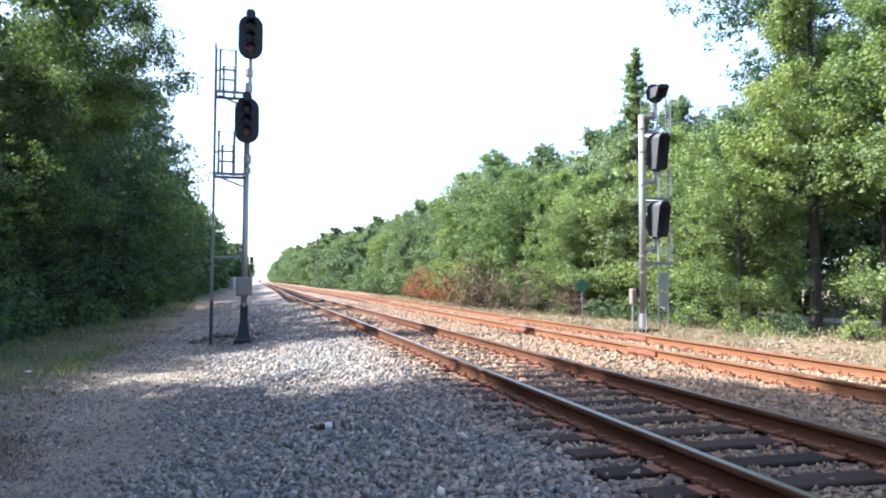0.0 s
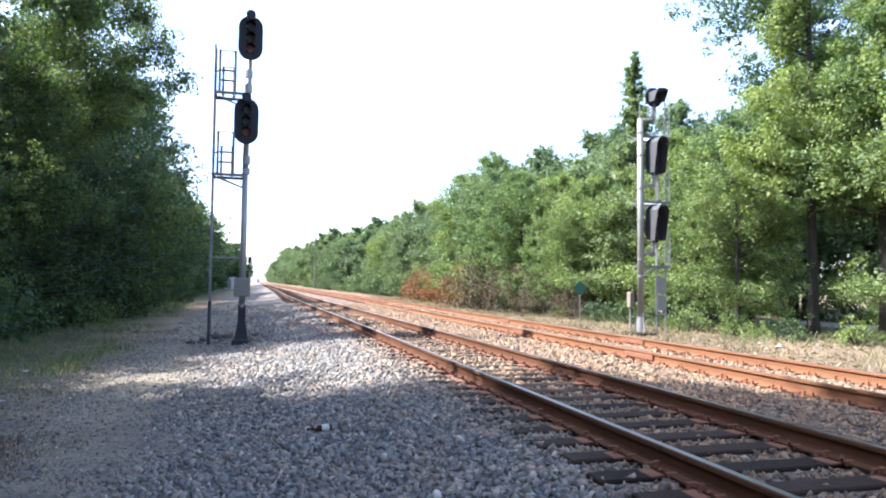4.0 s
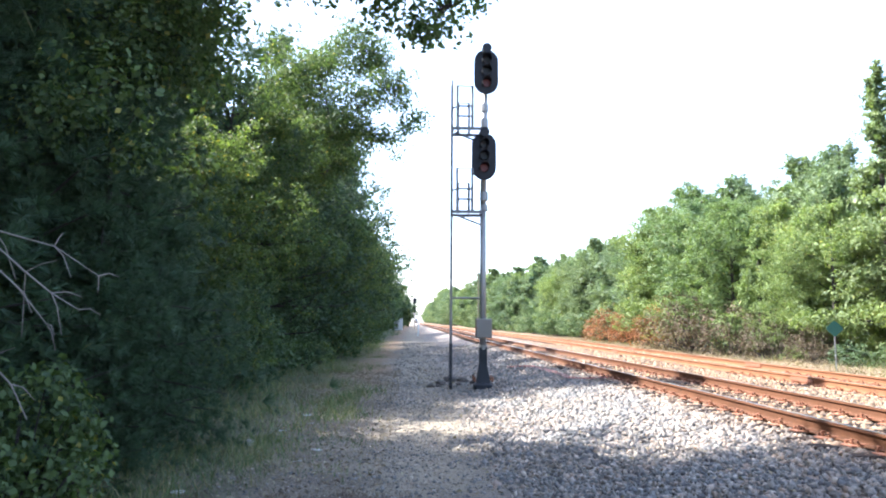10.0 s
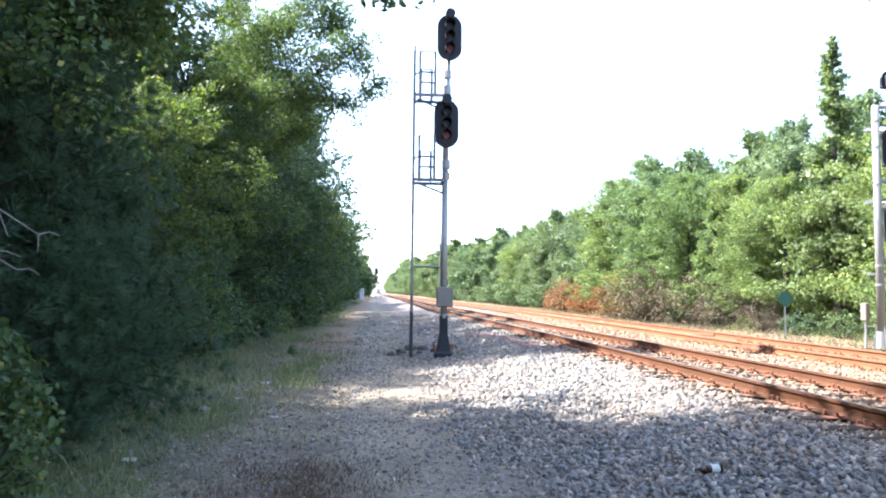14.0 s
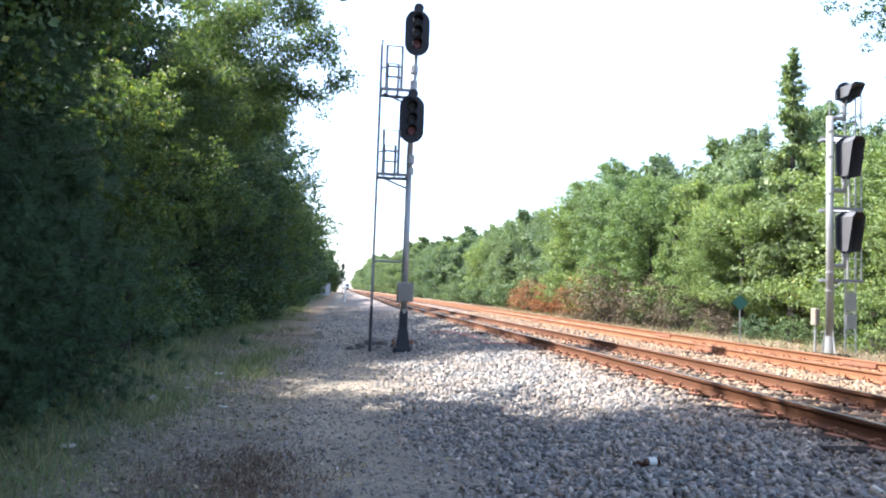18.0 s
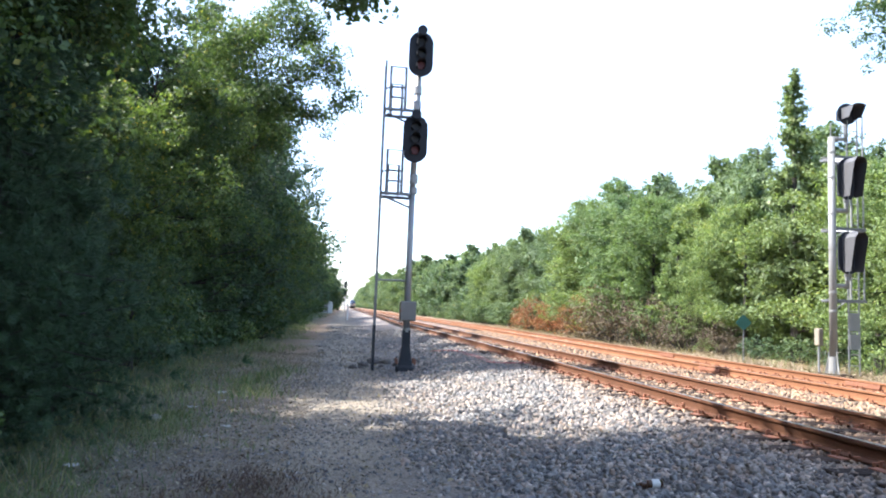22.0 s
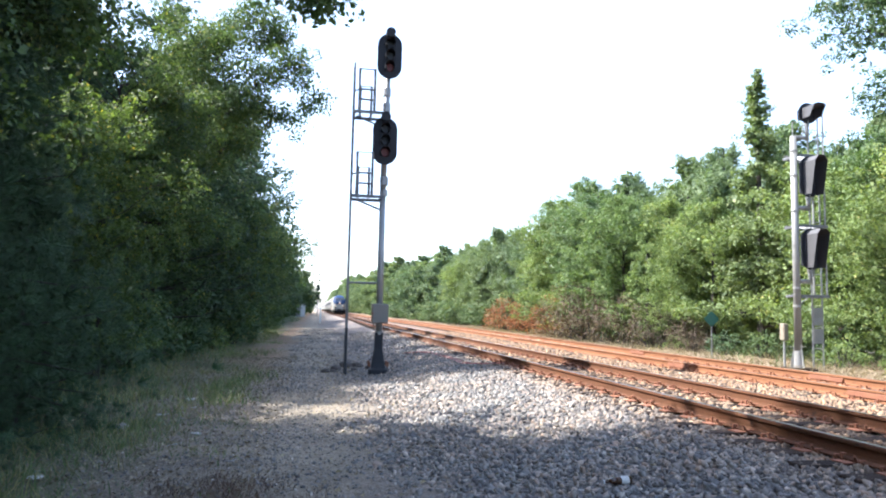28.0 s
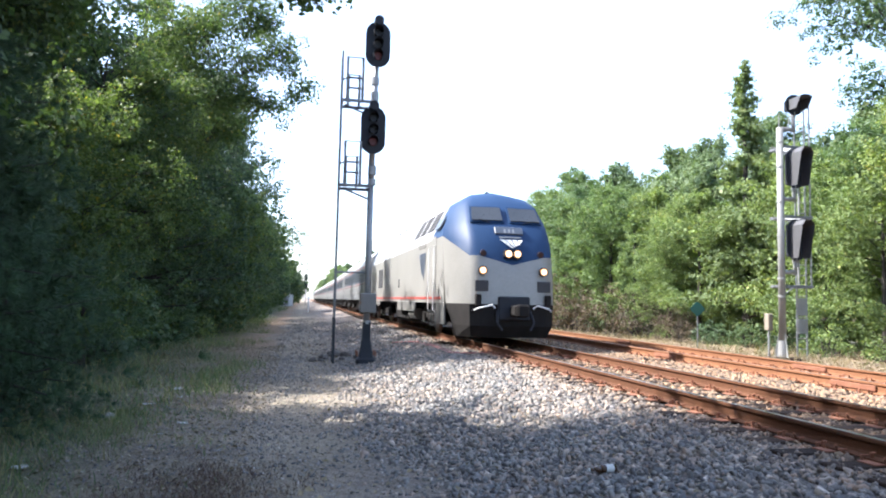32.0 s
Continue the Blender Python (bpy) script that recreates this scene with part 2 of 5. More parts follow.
M_GALV = surface("galvanised_steel", (0.21, 0.215, 0.22), (0.30, 0.305, 0.31), 0.5, 0.4, 1.5, 40, wear=(0.28, 0.26, 0.24), relief=0.1)
M_DARKSTEEL = surface("dark_weathered_steel", (0.10, 0.105, 0.115), (0.16, 0.165, 0.175), 0.55, 0.3, 1.5, 40, relief=0.1)
M_HOOD = surface("sun_faded_black_hood", (0.05, 0.05, 0.053), (0.075, 0.075, 0.08), 0.5, 0.0, 2, 50, relief=0.08)
M_SILVER = surface("silver_paint", (0.19, 0.19, 0.185), (0.26, 0.26, 0.25), 0.45, 0.15, 1.5, 40, wear=(0.30, 0.27, 0.24), wear_at=0.66, relief=0.08)
M_GREYBOX = surface("grey_enclosure_paint", (0.125, 0.122, 0.112), (0.165, 0.16, 0.15), 0.6, 0.0, 2, 40, wear=(0.22, 0.19, 0.15), relief=0.08)
# Black paint lifted towards blue: sky glare over the signal heads is in the colour.
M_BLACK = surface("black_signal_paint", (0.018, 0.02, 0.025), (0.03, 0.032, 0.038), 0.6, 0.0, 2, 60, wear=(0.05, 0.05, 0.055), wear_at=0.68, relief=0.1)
M_CONC = surface("concrete", (0.20, 0.19, 0.175), (0.30, 0.285, 0.26), 0.9, 0.0, 1.5, 45, wear=(0.26, 0.24, 0.22), relief=0.4)
M_BARK = surface("brown_bark", (0.018, 0.015, 0.013), (0.045, 0.038, 0.032), 0.95, 0.0, 3, 22, relief=0.9, dist=0.03)
M_DEADWOOD = surface("bleached_dead_wood", (0.14, 0.12, 0.11), (0.24, 0.21, 0.19), 0.9, 0.0, 3, 30, relief=0.5)
# Darker leaves mostly west, paler mostly east: part of their shade and sunlight is painted.
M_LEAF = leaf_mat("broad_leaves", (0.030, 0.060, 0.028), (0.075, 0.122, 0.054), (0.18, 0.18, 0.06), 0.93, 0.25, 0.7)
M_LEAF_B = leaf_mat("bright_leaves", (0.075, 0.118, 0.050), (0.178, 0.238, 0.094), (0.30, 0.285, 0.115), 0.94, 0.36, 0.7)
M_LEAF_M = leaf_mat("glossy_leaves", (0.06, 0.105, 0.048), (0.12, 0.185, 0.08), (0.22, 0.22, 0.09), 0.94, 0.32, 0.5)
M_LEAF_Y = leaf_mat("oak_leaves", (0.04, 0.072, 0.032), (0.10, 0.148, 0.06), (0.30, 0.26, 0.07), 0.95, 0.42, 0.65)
# Pale and bluish: the haze before the further pines is put into this colour.
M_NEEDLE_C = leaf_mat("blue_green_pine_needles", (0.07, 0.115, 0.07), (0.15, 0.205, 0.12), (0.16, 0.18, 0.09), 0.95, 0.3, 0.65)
M_LEAF_RED = leaf_mat("dying_red_leaves", (0.12, 0.045, 0.024), (0.25, 0.095, 0.045), (0.17, 0.11, 0.06), 0.8, 0.25, 0.75)
M_LEAF_BROWN = leaf_mat("dry_brown_vines", (0.05, 0.036, 0.027), (0.125, 0.09, 0.066), (0.10, 0.09, 0.04), 0.88, 0.15, 0.85)
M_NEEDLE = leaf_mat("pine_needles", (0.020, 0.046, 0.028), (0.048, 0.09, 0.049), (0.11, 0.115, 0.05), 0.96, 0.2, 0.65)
M_GRASS = leaf_mat("grass_blades", (0.06, 0.092, 0.043), (0.14, 0.19, 0.09), (0.27, 0.24, 0.14), 0.75, 0.3, 0.7)
M_STRAW = leaf_mat("dry_grass", (0.15, 0.115, 0.08), (0.31, 0.245, 0.175), (0.15, 0.105, 0.07), 0.8, 0.2, 0.8)
M_LITTER = leaf_mat("leaf_litter", (0.10, 0.075, 0.055), (0.25, 0.19, 0.14), (0.36, 0.30, 0.22), 0.85, 0.1, 0.8)
M_WEED = leaf_mat("dead_weeds", (0.05, 0.032, 0.028), (0.14, 0.085, 0.07), (0.22, 0.16, 0.12), 0.85, 0.2, 0.8)

# ---- mesh helpers ----
class Shape:
    """Collects vertices and faces for one mesh."""

    def __init__(self):
        self.v, self.f = [], []

    def add(self, verts, faces):
        k = len(self.v)
        self.v.extend(tuple(p) for p in verts)
        self.f.extend(tuple(k + i for i in f) for f in faces)
        return self

    def box(self, x, y, z, sx, sy, sz, ch=0.0, turn=None):
        """A box about its middle; ch: width of its chamfered edges."""
        hx, hy, hz = sx / 2, sy / 2, sz / 2
        if ch <= 0:
            pts = [Vector((a * hx, b * hy, c * hz)) for c in (-1, 1) for a, b in ((-1, -1), (1, -1), (1, 1), (-1, 1))]
            faces = [(3, 2, 1, 0), (4, 5, 6, 7), (0, 1, 5, 4), (1, 2, 6, 5), (2, 3, 7, 6), (3, 0, 4, 7)]
        else:
            pts, faces = [], []
            rings = ((-hz, ch), (-hz + ch, 0), (hz - ch, 0), (hz, ch))
            for zz, inset in rings:
                ax, ay = hx - inset, hy - inset
                c = ch
                pts += [Vector((px, py, zz)) for px, py in ((-ax + c, -ay), (ax - c, -ay), (ax, -ay + c), (ax, ay - c), (ax - c, ay), (-ax + c, ay), (-ax, ay - c), (-ax, -ay + c))]
            for r in range(3):
                for i in range(8):
                    j = (i + 1) % 8
                    faces.append((r * 8 + i, r * 8 + j, r * 8 + 8 + j, r * 8 + 8 + i))
            faces.append(tuple(range(7, -1, -1)))
            faces.append(tuple(range(24, 32)))
        if turn is not None:
            pts = [turn @ p for p in pts]
        return self.add([p + Vector((x, y, z)) for p in pts], faces)

    def rod(self, p, q, r, r2=None, n=8, caps=True):
        p, q = Vector(p), Vector(q)
        r2 = r if r2 is None else r2
        d = (q - p).normalized()
        a = d.orthogonal().normalized()
        b = d.cross(a)
        ring = [a * math.cos(2 * math.pi * i / n) + b * math.sin(2 * math.pi * i / n) for i in range(n)]
        faces = [(i, (i + 1) % n, n + (i + 1) % n, n + i) for i in range(n)]
        if caps:
            faces += [tuple(range(n - 1, -1, -1)), tuple(range(n, 2 * n))]
        return self.add([p + c * r for c in ring] + [q + c * r2 for c in ring], faces)

    def tube(self, pts, r, n=6, end=None):
        """A bent tube through points; r may taper to end."""
        pts = [Vector(p) for p in pts]
        rings = []
        for i, p in enumerate(pts):
            d = (pts[min(i + 1, len(pts) - 1)] - pts[max(i - 1, 0)]).normalized()
            a = d.cross(Vector((0.31, 0.17, 0.93))).normalized()
            b = d.cross(a)
            rr = r if end is None else r + (end - r) * i / (len(pts) - 1)
            rings.append([p + (a * math.cos(2 * math.pi * k / n) + b * math.sin(2 * math.pi * k / n)) * rr for k in range(n)])
        faces = []
        for i in range(len(pts) - 1):
            faces += [(i * n + k, i * n + (k + 1) % n, (i + 1) * n + (k + 1) % n, (i + 1) * n + k) for k in range(n)]
        faces += [tuple(range(n - 1, -1, -1)), tuple((len(pts) - 1) * n + k for k in range(n))]
        return self.add([p for ring in rings for p in ring], faces)

    def loft(self, rings, closed=True, caps=True):
        n = len(rings[0])
        faces = []
        for i in range(len(rings) - 1):
            for k in range(n if closed else n - 1):
                j = (k + 1) % n
                faces.append((i * n + k, i * n + j, (i + 1) * n + j, (i + 1) * n + k))
        if caps:
            faces += [tuple(range(n - 1, -1, -1)), tuple((len(rings) - 1) * n + k for k in range(n))]
        return self.add([p for r in rings for p in r], faces)

    def plate(self, outline, thick):
        """A flat outline of (x, z) in the plane y = 0, thick along y."""
        n = len(outline)
        return self.loft([[(x, -thick / 2, z) for x, z in outline], [(x, thick / 2, z) for x, z in outline]])

    def shifted(self, m):
        self.v = [tuple(m @ Vector(p)) for p in self.v]
        return self

    def mesh(self, name, material, smooth=False):
        me = bpy.data.meshes.new(name)
        me.from_pydata(self.v, [], self.f)
        me.materials.append(material)
        if smooth:
            me.polygons.foreach_set("use_smooth", [True] * len(me.polygons))
        me.validate()
        me.update()
        return me


def part(name, shape, material, parent, label="", smooth=False):
    ob = new(name, shape.mesh(name, material, smooth))
    ob.parent = parent
    if label:
        tagged(ob, label)
    return ob


def thing(name, label, category, group="", kind="", m=None):
    ob = tagged(new(name), label, category, group, kind)
    if m is not None:
        ob.matrix_basis = m
    return ob


def solid(name, shape, material, label, category, group="", kind="", smooth=False, m=None):
    ob = tagged(new(name, shape.mesh(name, material, smooth)), label, category, group, kind)
    if m is not None:
        ob.matrix_basis = m
    return ob


def raw_mesh(name, verts, faces, material):
    """A mesh from numpy arrays of triangles or quads."""
    me = bpy.data.meshes.new(name)
    k = faces.shape[1]
    me.vertices.add(len(verts))
    me.vertices.foreach_set("co", np.ascontiguousarray(verts, dtype=np.float32).ravel())
    me.loops.add(faces.size)
    me.loops.foreach_set("vertex_index", np.ascontiguousarray(faces, dtype=np.int32).ravel())
    me.polygons.add(len(faces))
    me.polygons.foreach_set("loop_start", np.arange(0, faces.size, k, dtype=np.int32))
    me.materials.append(material)
    me.update()
    return me


rng = np.random.default_rng(7)

# ---- ground ----
PROFILE_X = [-700, -14, -9, -7.5, -5.0, -3.9, -3.2, -1.75, -1.3, 1.3, 1.8, 2.1, 5.1, 5.5, 6.4, 8.5, 14, 25, 700]
PROFILE_Z = [-0.45, -0.45, -0.50, -0.54, -0.52, -0.50, -0.42, -0.235, -0.213, -0.213, -0.225, -0.196, -0.196, -0.24, -0.36, -0.38, -0.40, -0.40, -0.40]


def ground_z(x, y):
    z = np.interp(x, PROFILE_X, PROFILE_Z)
    edge = np.clip(1 - np.abs(np.asarray(x) + 3.2) / 1.6, 0, 1)
    far = np.clip((np.asarray(y) - 20) / 30, 0, 1)
    z = z + edge * far * 0.10 * np.sin(np.asarray(y) * 0.42 + 1.0)
    rough = np.clip((np.abs(np.asarray(x) - 1.8) - 4.6) / 2, 0, 1)
    return z + rough * (0.03 * np.sin(x * 1.7 + y * 0.6) + 0.025 * np.sin(y * 1.3 - x * 0.8))


def span(*pieces):
    out = []
    for a, b, n in pieces:
        out.extend(np.linspace(a, b, n, endpoint=False))
    return np.array(out + [pieces[-1][1]])


gx = span((-900, -60, 6), (-60, -14, 8), (-14, 10, 96), (10, 30, 14), (30, 900, 8))
gy = span((-120, -4, 8), (-4, 40, 120), (40, 120, 70), (120, 320, 24), (320, 2500, 14))
GX, GY = np.meshgrid(gx, gy)
verts = np.stack([GX, GY, ground_z(GX, GY)], -1).reshape(-1, 3)
i, j = np.meshgrid(np.arange(len(gx) - 1), np.arange(len(gy) - 1))
a = (j * len(gx) + i).ravel()
quads = np.stack([a, a + 1, a + len(gx) + 1, a + len(gx)], -1)
ground = tagged(new("ground", raw_mesh("ground", verts, quads, M_GROUND)), "dusty gravel service road, ballast and grass verge beside rails", "ground", kind="structure")


# ---- ballast stones ----
def stones(name, x0, x1, y0, y1, count, size, label, sink=0.35):
    pts = rng.uniform([x0, y0], [x1, y1], (count, 2))
    t1 = np.abs(pts[:, 0])
    t2 = np.abs(pts[:, 0] - 3.65)
    keep = np.ones(count, bool)
    for t in (t1, t2):
        keep &= ~(np.abs(t - 0.75) < 0.10)
    off = np.abs((pts[:, 1] - 2.2 + 0.26) % 0.52 - 0.26)
    keep &= ~((t1 < 1.32) & (off < 0.135) & (rng.uniform(size=count) < np.where(t1 > 1.08, 0.72, 0.93)))
    keep &= ~((t2 < 1.2) & (off < 0.06) & (rng.uniform(size=count) < 0.15))
    keep &= rng.uniform(size=count) < (pts[:, 0] - x0) / 0.8 + 0.3 * np.sin(pts[:, 1] * 1.1) + 0.2 * np.sin(pts[:, 1] * 2.9)  # a ragged western edge
    base = np.array([[a, b, c] for c in (-1, 1) for a, b in ((-1, -1), (1, -1), (1, 1), (-1, 1))], float)
    pts = pts[keep]
    n = len(pts)
    s = size * rng.uniform(0.55, 1.35, (n, 1, 1)) * rng.uniform(0.5, 1.25, (n, 1, 3)) * [1.2, 1.0, 0.52] * 0.5
    v = (base[None] + rng.uniform(-0.5, 0.5, (n, 8, 3))) * s
    q = rng.normal(size=(n, 4))
    q /= np.linalg.norm(q, axis=1, keepdims=True)
    w, x, y, z = q.T
    rot = np.stack([1 - 2 * (y * y + z * z), 2 * (x * y - z * w), 2 * (x * z + y * w), 2 * (x * y + z * w), 1 - 2 * (x * x + z * z), 2 * (y * z - x * w), 2 * (x * z - y * w), 2 * (y * z + x * w), 1 - 2 * (x * x + y * y)], -1).reshape(n, 3, 3)
    v = np.einsum("nij,nkj->nki", rot, v)
    gz = ground_z(pts[:, 0], pts[:, 1])
    v += np.stack([pts[:, 0], pts[:, 1], gz + size * (0.5 - sink) * 0.6], -1)[:, None]
    q6 = np.array([(3, 2, 1, 0), (4, 5, 6, 7), (0, 1, 5, 4), (1, 2, 6, 5), (2, 3, 7, 6), (3, 0, 4, 7)])
    faces = (np.arange(n)[:, None, None] * 8 + q6[None]).reshape(-1, 4)
    return tagged(new(name, raw_mesh(name, v.reshape(-1, 3), faces, M_STONE)), label, "gravel", kind="stuff")


stones("ballast", -4.7, 6.2, 3.0, 12.0, 47000, 0.044, "grey and tan crushed stone ballast under the rails")
stones("ballast", -4.7, 6.2, 12.0, 24.0, 33000, 0.051, "grey and tan crushed stone ballast under the rails")
stones("ballast", -4.2, 6.0, 24.0, 46.0, 19000, 0.066, "grey and tan crushed stone ballast under the rails")
stones("loose_gravel", -5.1, -4.2, 3.5, 26.0, 3000, 0.042, "loose stones spilled from the ballast", 0.45)
stones("loose_gravel", -4.7, -4.2, 3.5, 26.0, 2600, 0.044, "loose stones spilled from the ballast", 0.4)
stones("loose_gravel", -6.4, -4.1, 4.0, 24.0, 9000, 0.026, "loose gravel scattered over the dirt road", 0.5)
stones("loose_gravel", -6.6, -3.8, 22.0, 60.0, 2600, 0.05, "loose gravel scattered over the dirt road", 0.5)
stones("loose_gravel", -8.6, -5.6, 5.0, 22.0, 6500, 0.021, "sparse pebbles on bare earth", 0.5)

# ---- railway tracks ----
RAIL = [(-0.075, -0.175), (0.075, -0.175), (0.075, -0.162), (0.018, -0.145), (0.010, -0.125), (0.010, -0.050), (0.018, -0.040), (0.036, -0.034), (0.037, -0.008), (0.030, 0.0), (-0.030, 0.0), (-0.037, -0.008), (-0.036, -0.034), (-0.018, -0.040), (-0.010, -0.050), (-0.010, -0.125), (-0.018, -0.145), (-0.075, -0.162)]
tie_mesh = Shape().box(0, 0, -0.275, 2.6, 0.23, 0.18, 0.012).mesh("tie", M_TIE)
plate_mesh = Shape().box(0, 0, -0.182, 0.36, 0.19, 0.014, 0.004).mesh("tie_plate", M_PLATE)
spike_mesh = Shape().box(0, 0, -0.155, 0.02, 0.02, 0.06).box(0.012, 0, -0.128, 0.045, 0.03, 0.016, 0.003).mesh("spike", M_PLATE)
anchor_mesh = Shape().box(0, 0, -0.165, 0.19, 0.03, 0.045, 0.006).rod((0.10, -0.02, -0.15), (0.17, 0.05, -0.10), 0.012).mesh("rail_anchor", M_PLATE)
bar_mesh = Shape().box(0, 0, -0.09, 0.03, 0.92, 0.085, 0.006).mesh("joint_bar", M_PLATE)


def railway_track(name, cx, label, top, spikes, bow):
    """One track: rails, ties, plates and fastenings. bow: how far it swings to the side further on."""
    def mid(y):
        return cx + bow * math.exp(-((y - 55) / 26) ** 2)

    tr = thing(name, label, "railway track", "parallel tracks", "structure")
    for side in (-0.75, 0.75):
        ys = list(np.arange(-6, 110, 4.0)) + [110, 150, 220, 400, 900, 1500]
        rail = part("rail", Shape().loft([[(mid(y) + side + px, y, pz) for px, pz in RAIL] for y in ys]), M_RUST if cx < 1 else M_RUST_B, tr, "rust-brown steel rail")
        head = Shape().loft([[(mid(y) + side - 0.027, y, 0.0012), (mid(y) + side + 0.027, y, 0.0012)] for y in ys], closed=False, caps=False)
        part("rail_head", head, top, rail, "worn running surface")
    far = Shape()
    for k in range(640):
        y = 2.2 + k * 0.52
        if k < 130:
            t = new("tie", tie_mesh)
            t.parent = tr
            t.matrix_basis = pose(mid(y) + rng.normal(0, 0.03), y + rng.normal(0, 0.015), rng.normal(0, 0.006) , 0, 0, rng.normal(0, 0.7))
            for side in (-0.75, 0.75):
                if k < 75:
                    p = new("tie_plate", plate_mesh)
                    p.parent = tr
                    p.matrix_basis = pose(mid(y) + side, y, 0)
                if k < spikes:
                    for sx, sy, turn in ((-0.088, 0.05, 0), (0.088, -0.05, 180)):
                        s = new("spike", spike_mesh)
                        s.parent = tr
                        s.matrix_basis = pose(mid(y) + side + sx, y + sy, rng.uniform(-0.005, 0.012), rng.normal(0, 6), rng.normal(0, 6), turn)
                    for sgn in (-1, 1):
                        an = new("rail_anchor", anchor_mesh)
                        an.parent = tr
                        an.matrix_basis = pose(mid(y) + side, y + sgn * 0.14, 0, 0, 0, 0 if sgn > 0 else 180)
        else:
            far.box(mid(y), y, -0.275, 2.6, 0.23, 0.18)
    tagged(part("tie_row", far, M_TIE, tr), kind="stuff")
    return tr


railway_track("railway_track", 0.0, "worn rusty rails spiked to dark creosoted timber ties", M_RAILTOP, 45, -0.35)
far_track = railway_track("railway_track", 3.65, "rust-brown rails on ties buried in pale ballast", M_RAILTOP_DULL, 40, 0.5)
for y, side in ((19.2, -0.75), (13.4, -0.75), (24.5, 0.75), (16.2, 0.75), (34.0, -0.75), (36.5, 0.75)):
    for dx in (-0.034, 0.034):
        jb = new("joint_bar", bar_mesh)
        jb.parent = far_track
        jb.matrix_basis = pose(3.65 + side + dx + 0.5 * math.exp(-((y - 55) / 26) ** 2), y, 0)

# ---- paved road behind the eastern trees ----
solid("road", Shape().loft([[(16.9 + 0.3 * math.sin(y * 0.05), y, -0.5), (19.6 + 0.3 * math.sin(y * 0.05), y, -0.5), (19.6 + 0.3 * math.sin(y * 0.05), y, -0.36), (16.9 + 0.3 * math.sin(y * 0.05), y, -0.36)] for y in range(-20, 140, 8)]), M_CONC, "pale grey paved road behind the trees", "road", kind="structure")

# ---- trees and plants ----
def unit(n):
    v = rng.normal(size=(n, 3))
    return v / np.linalg.norm(v, axis=1, keepdims=True)


def leaf_cloud(centres, spread, per, size, squash=0.72, slim=0.36, loose=False):
    """Pointed leaves, two bent triangles each, that lie over the outside of small rounded clumps. per: leaves in a clump of usual size."""
    many = np.maximum(3, np.round(per * np.clip(spread / 0.42, 0.3, 1.5) ** 2)).astype(int)
    n = int(many.sum())
    u = unit(n) + [0, 0, 0.12]
    u /= np.linalg.norm(u, axis=1, keepdims=True)
    away = np.abs(rng.normal(0, 0.62, (n, 1))).clip(0, 1.7) if loose else rng.uniform(0.12, 1.12, (n, 1)) ** 0.55
    c = np.repeat(centres, many, 0) + u * away * np.repeat(spread, many)[:, None] * [1.12, 1.12, squash]
    nrm = u * (0.35 if loose else 0.75) + [0, 0, 0.38] + unit(n) * 0.7
    d = np.cross(nrm, unit(n)) + [0, 0, -0.12]
    d /= np.linalg.norm(d, axis=1, keepdims=True) + 1e-9
    side = np.cross(d, nrm)
    side /= np.linalg.norm(side, axis=1, keepdims=True) + 1e-9
    nrm = np.cross(side, d)
    s = size * rng.uniform(0.6, 1.35, (n, 1))
    v = np.stack([c - d * s * 0.5, c + side * s * slim + nrm * s * slim * 0.33, c + d * s * 0.6, c - side * s * slim + nrm * s * slim * 0.33], 1)
    q = np.arange(n)[:, None] * 4
    faces = np.concatenate([q + [0, 1, 2], q + [0, 2, 3]], 1).reshape(-1, 3)
    return v.reshape(-1, 3), faces


def needle_cloud(centres, length, per, width):
    """Tufts of long thin needles round the centres."""
    n = len(centres) * per
    c = np.repeat(centres, per, 0)
    axis = centres * [1.0, 1.0, 0.0]
    axis = axis / (np.linalg.norm(axis, axis=1, keepdims=True) + 0.05) + [0, 0, 0.25] + unit(len(centres)) * 0.45
    d = unit(n) * 0.8 + np.repeat(axis, per, 0) * 0.75
    d /= np.linalg.norm(d, axis=1, keepdims=True)
    side = np.cross(d, unit(n))
    side /= np.linalg.norm(side, axis=1, keepdims=True) + 1e-9
    s = length * rng.uniform(0.6, 1.2, (n, 1))
    v = np.stack([c - side * width, c + side * width, c + d * s], 1)
    return v.reshape(-1, 3), np.arange(n * 3).reshape(n, 3)


def sprays(c, s, count, tight=0.55, floor=0.28):
    """Splits each place along a limb into a few separate leafy clumps."""
    n = len(c) * count
    off = np.clip(rng.normal(size=(n, 3)), -1.2, 1.2) * [0.8, 0.8, 0.6]
    return np.repeat(c, count, 0) + off * np.repeat(s, count)[:, None], np.maximum(np.minimum(floor, 0.07 + 1.1 * np.repeat(s, count)), np.repeat(s, count) * tight * rng.uniform(0.65, 1.3, n))


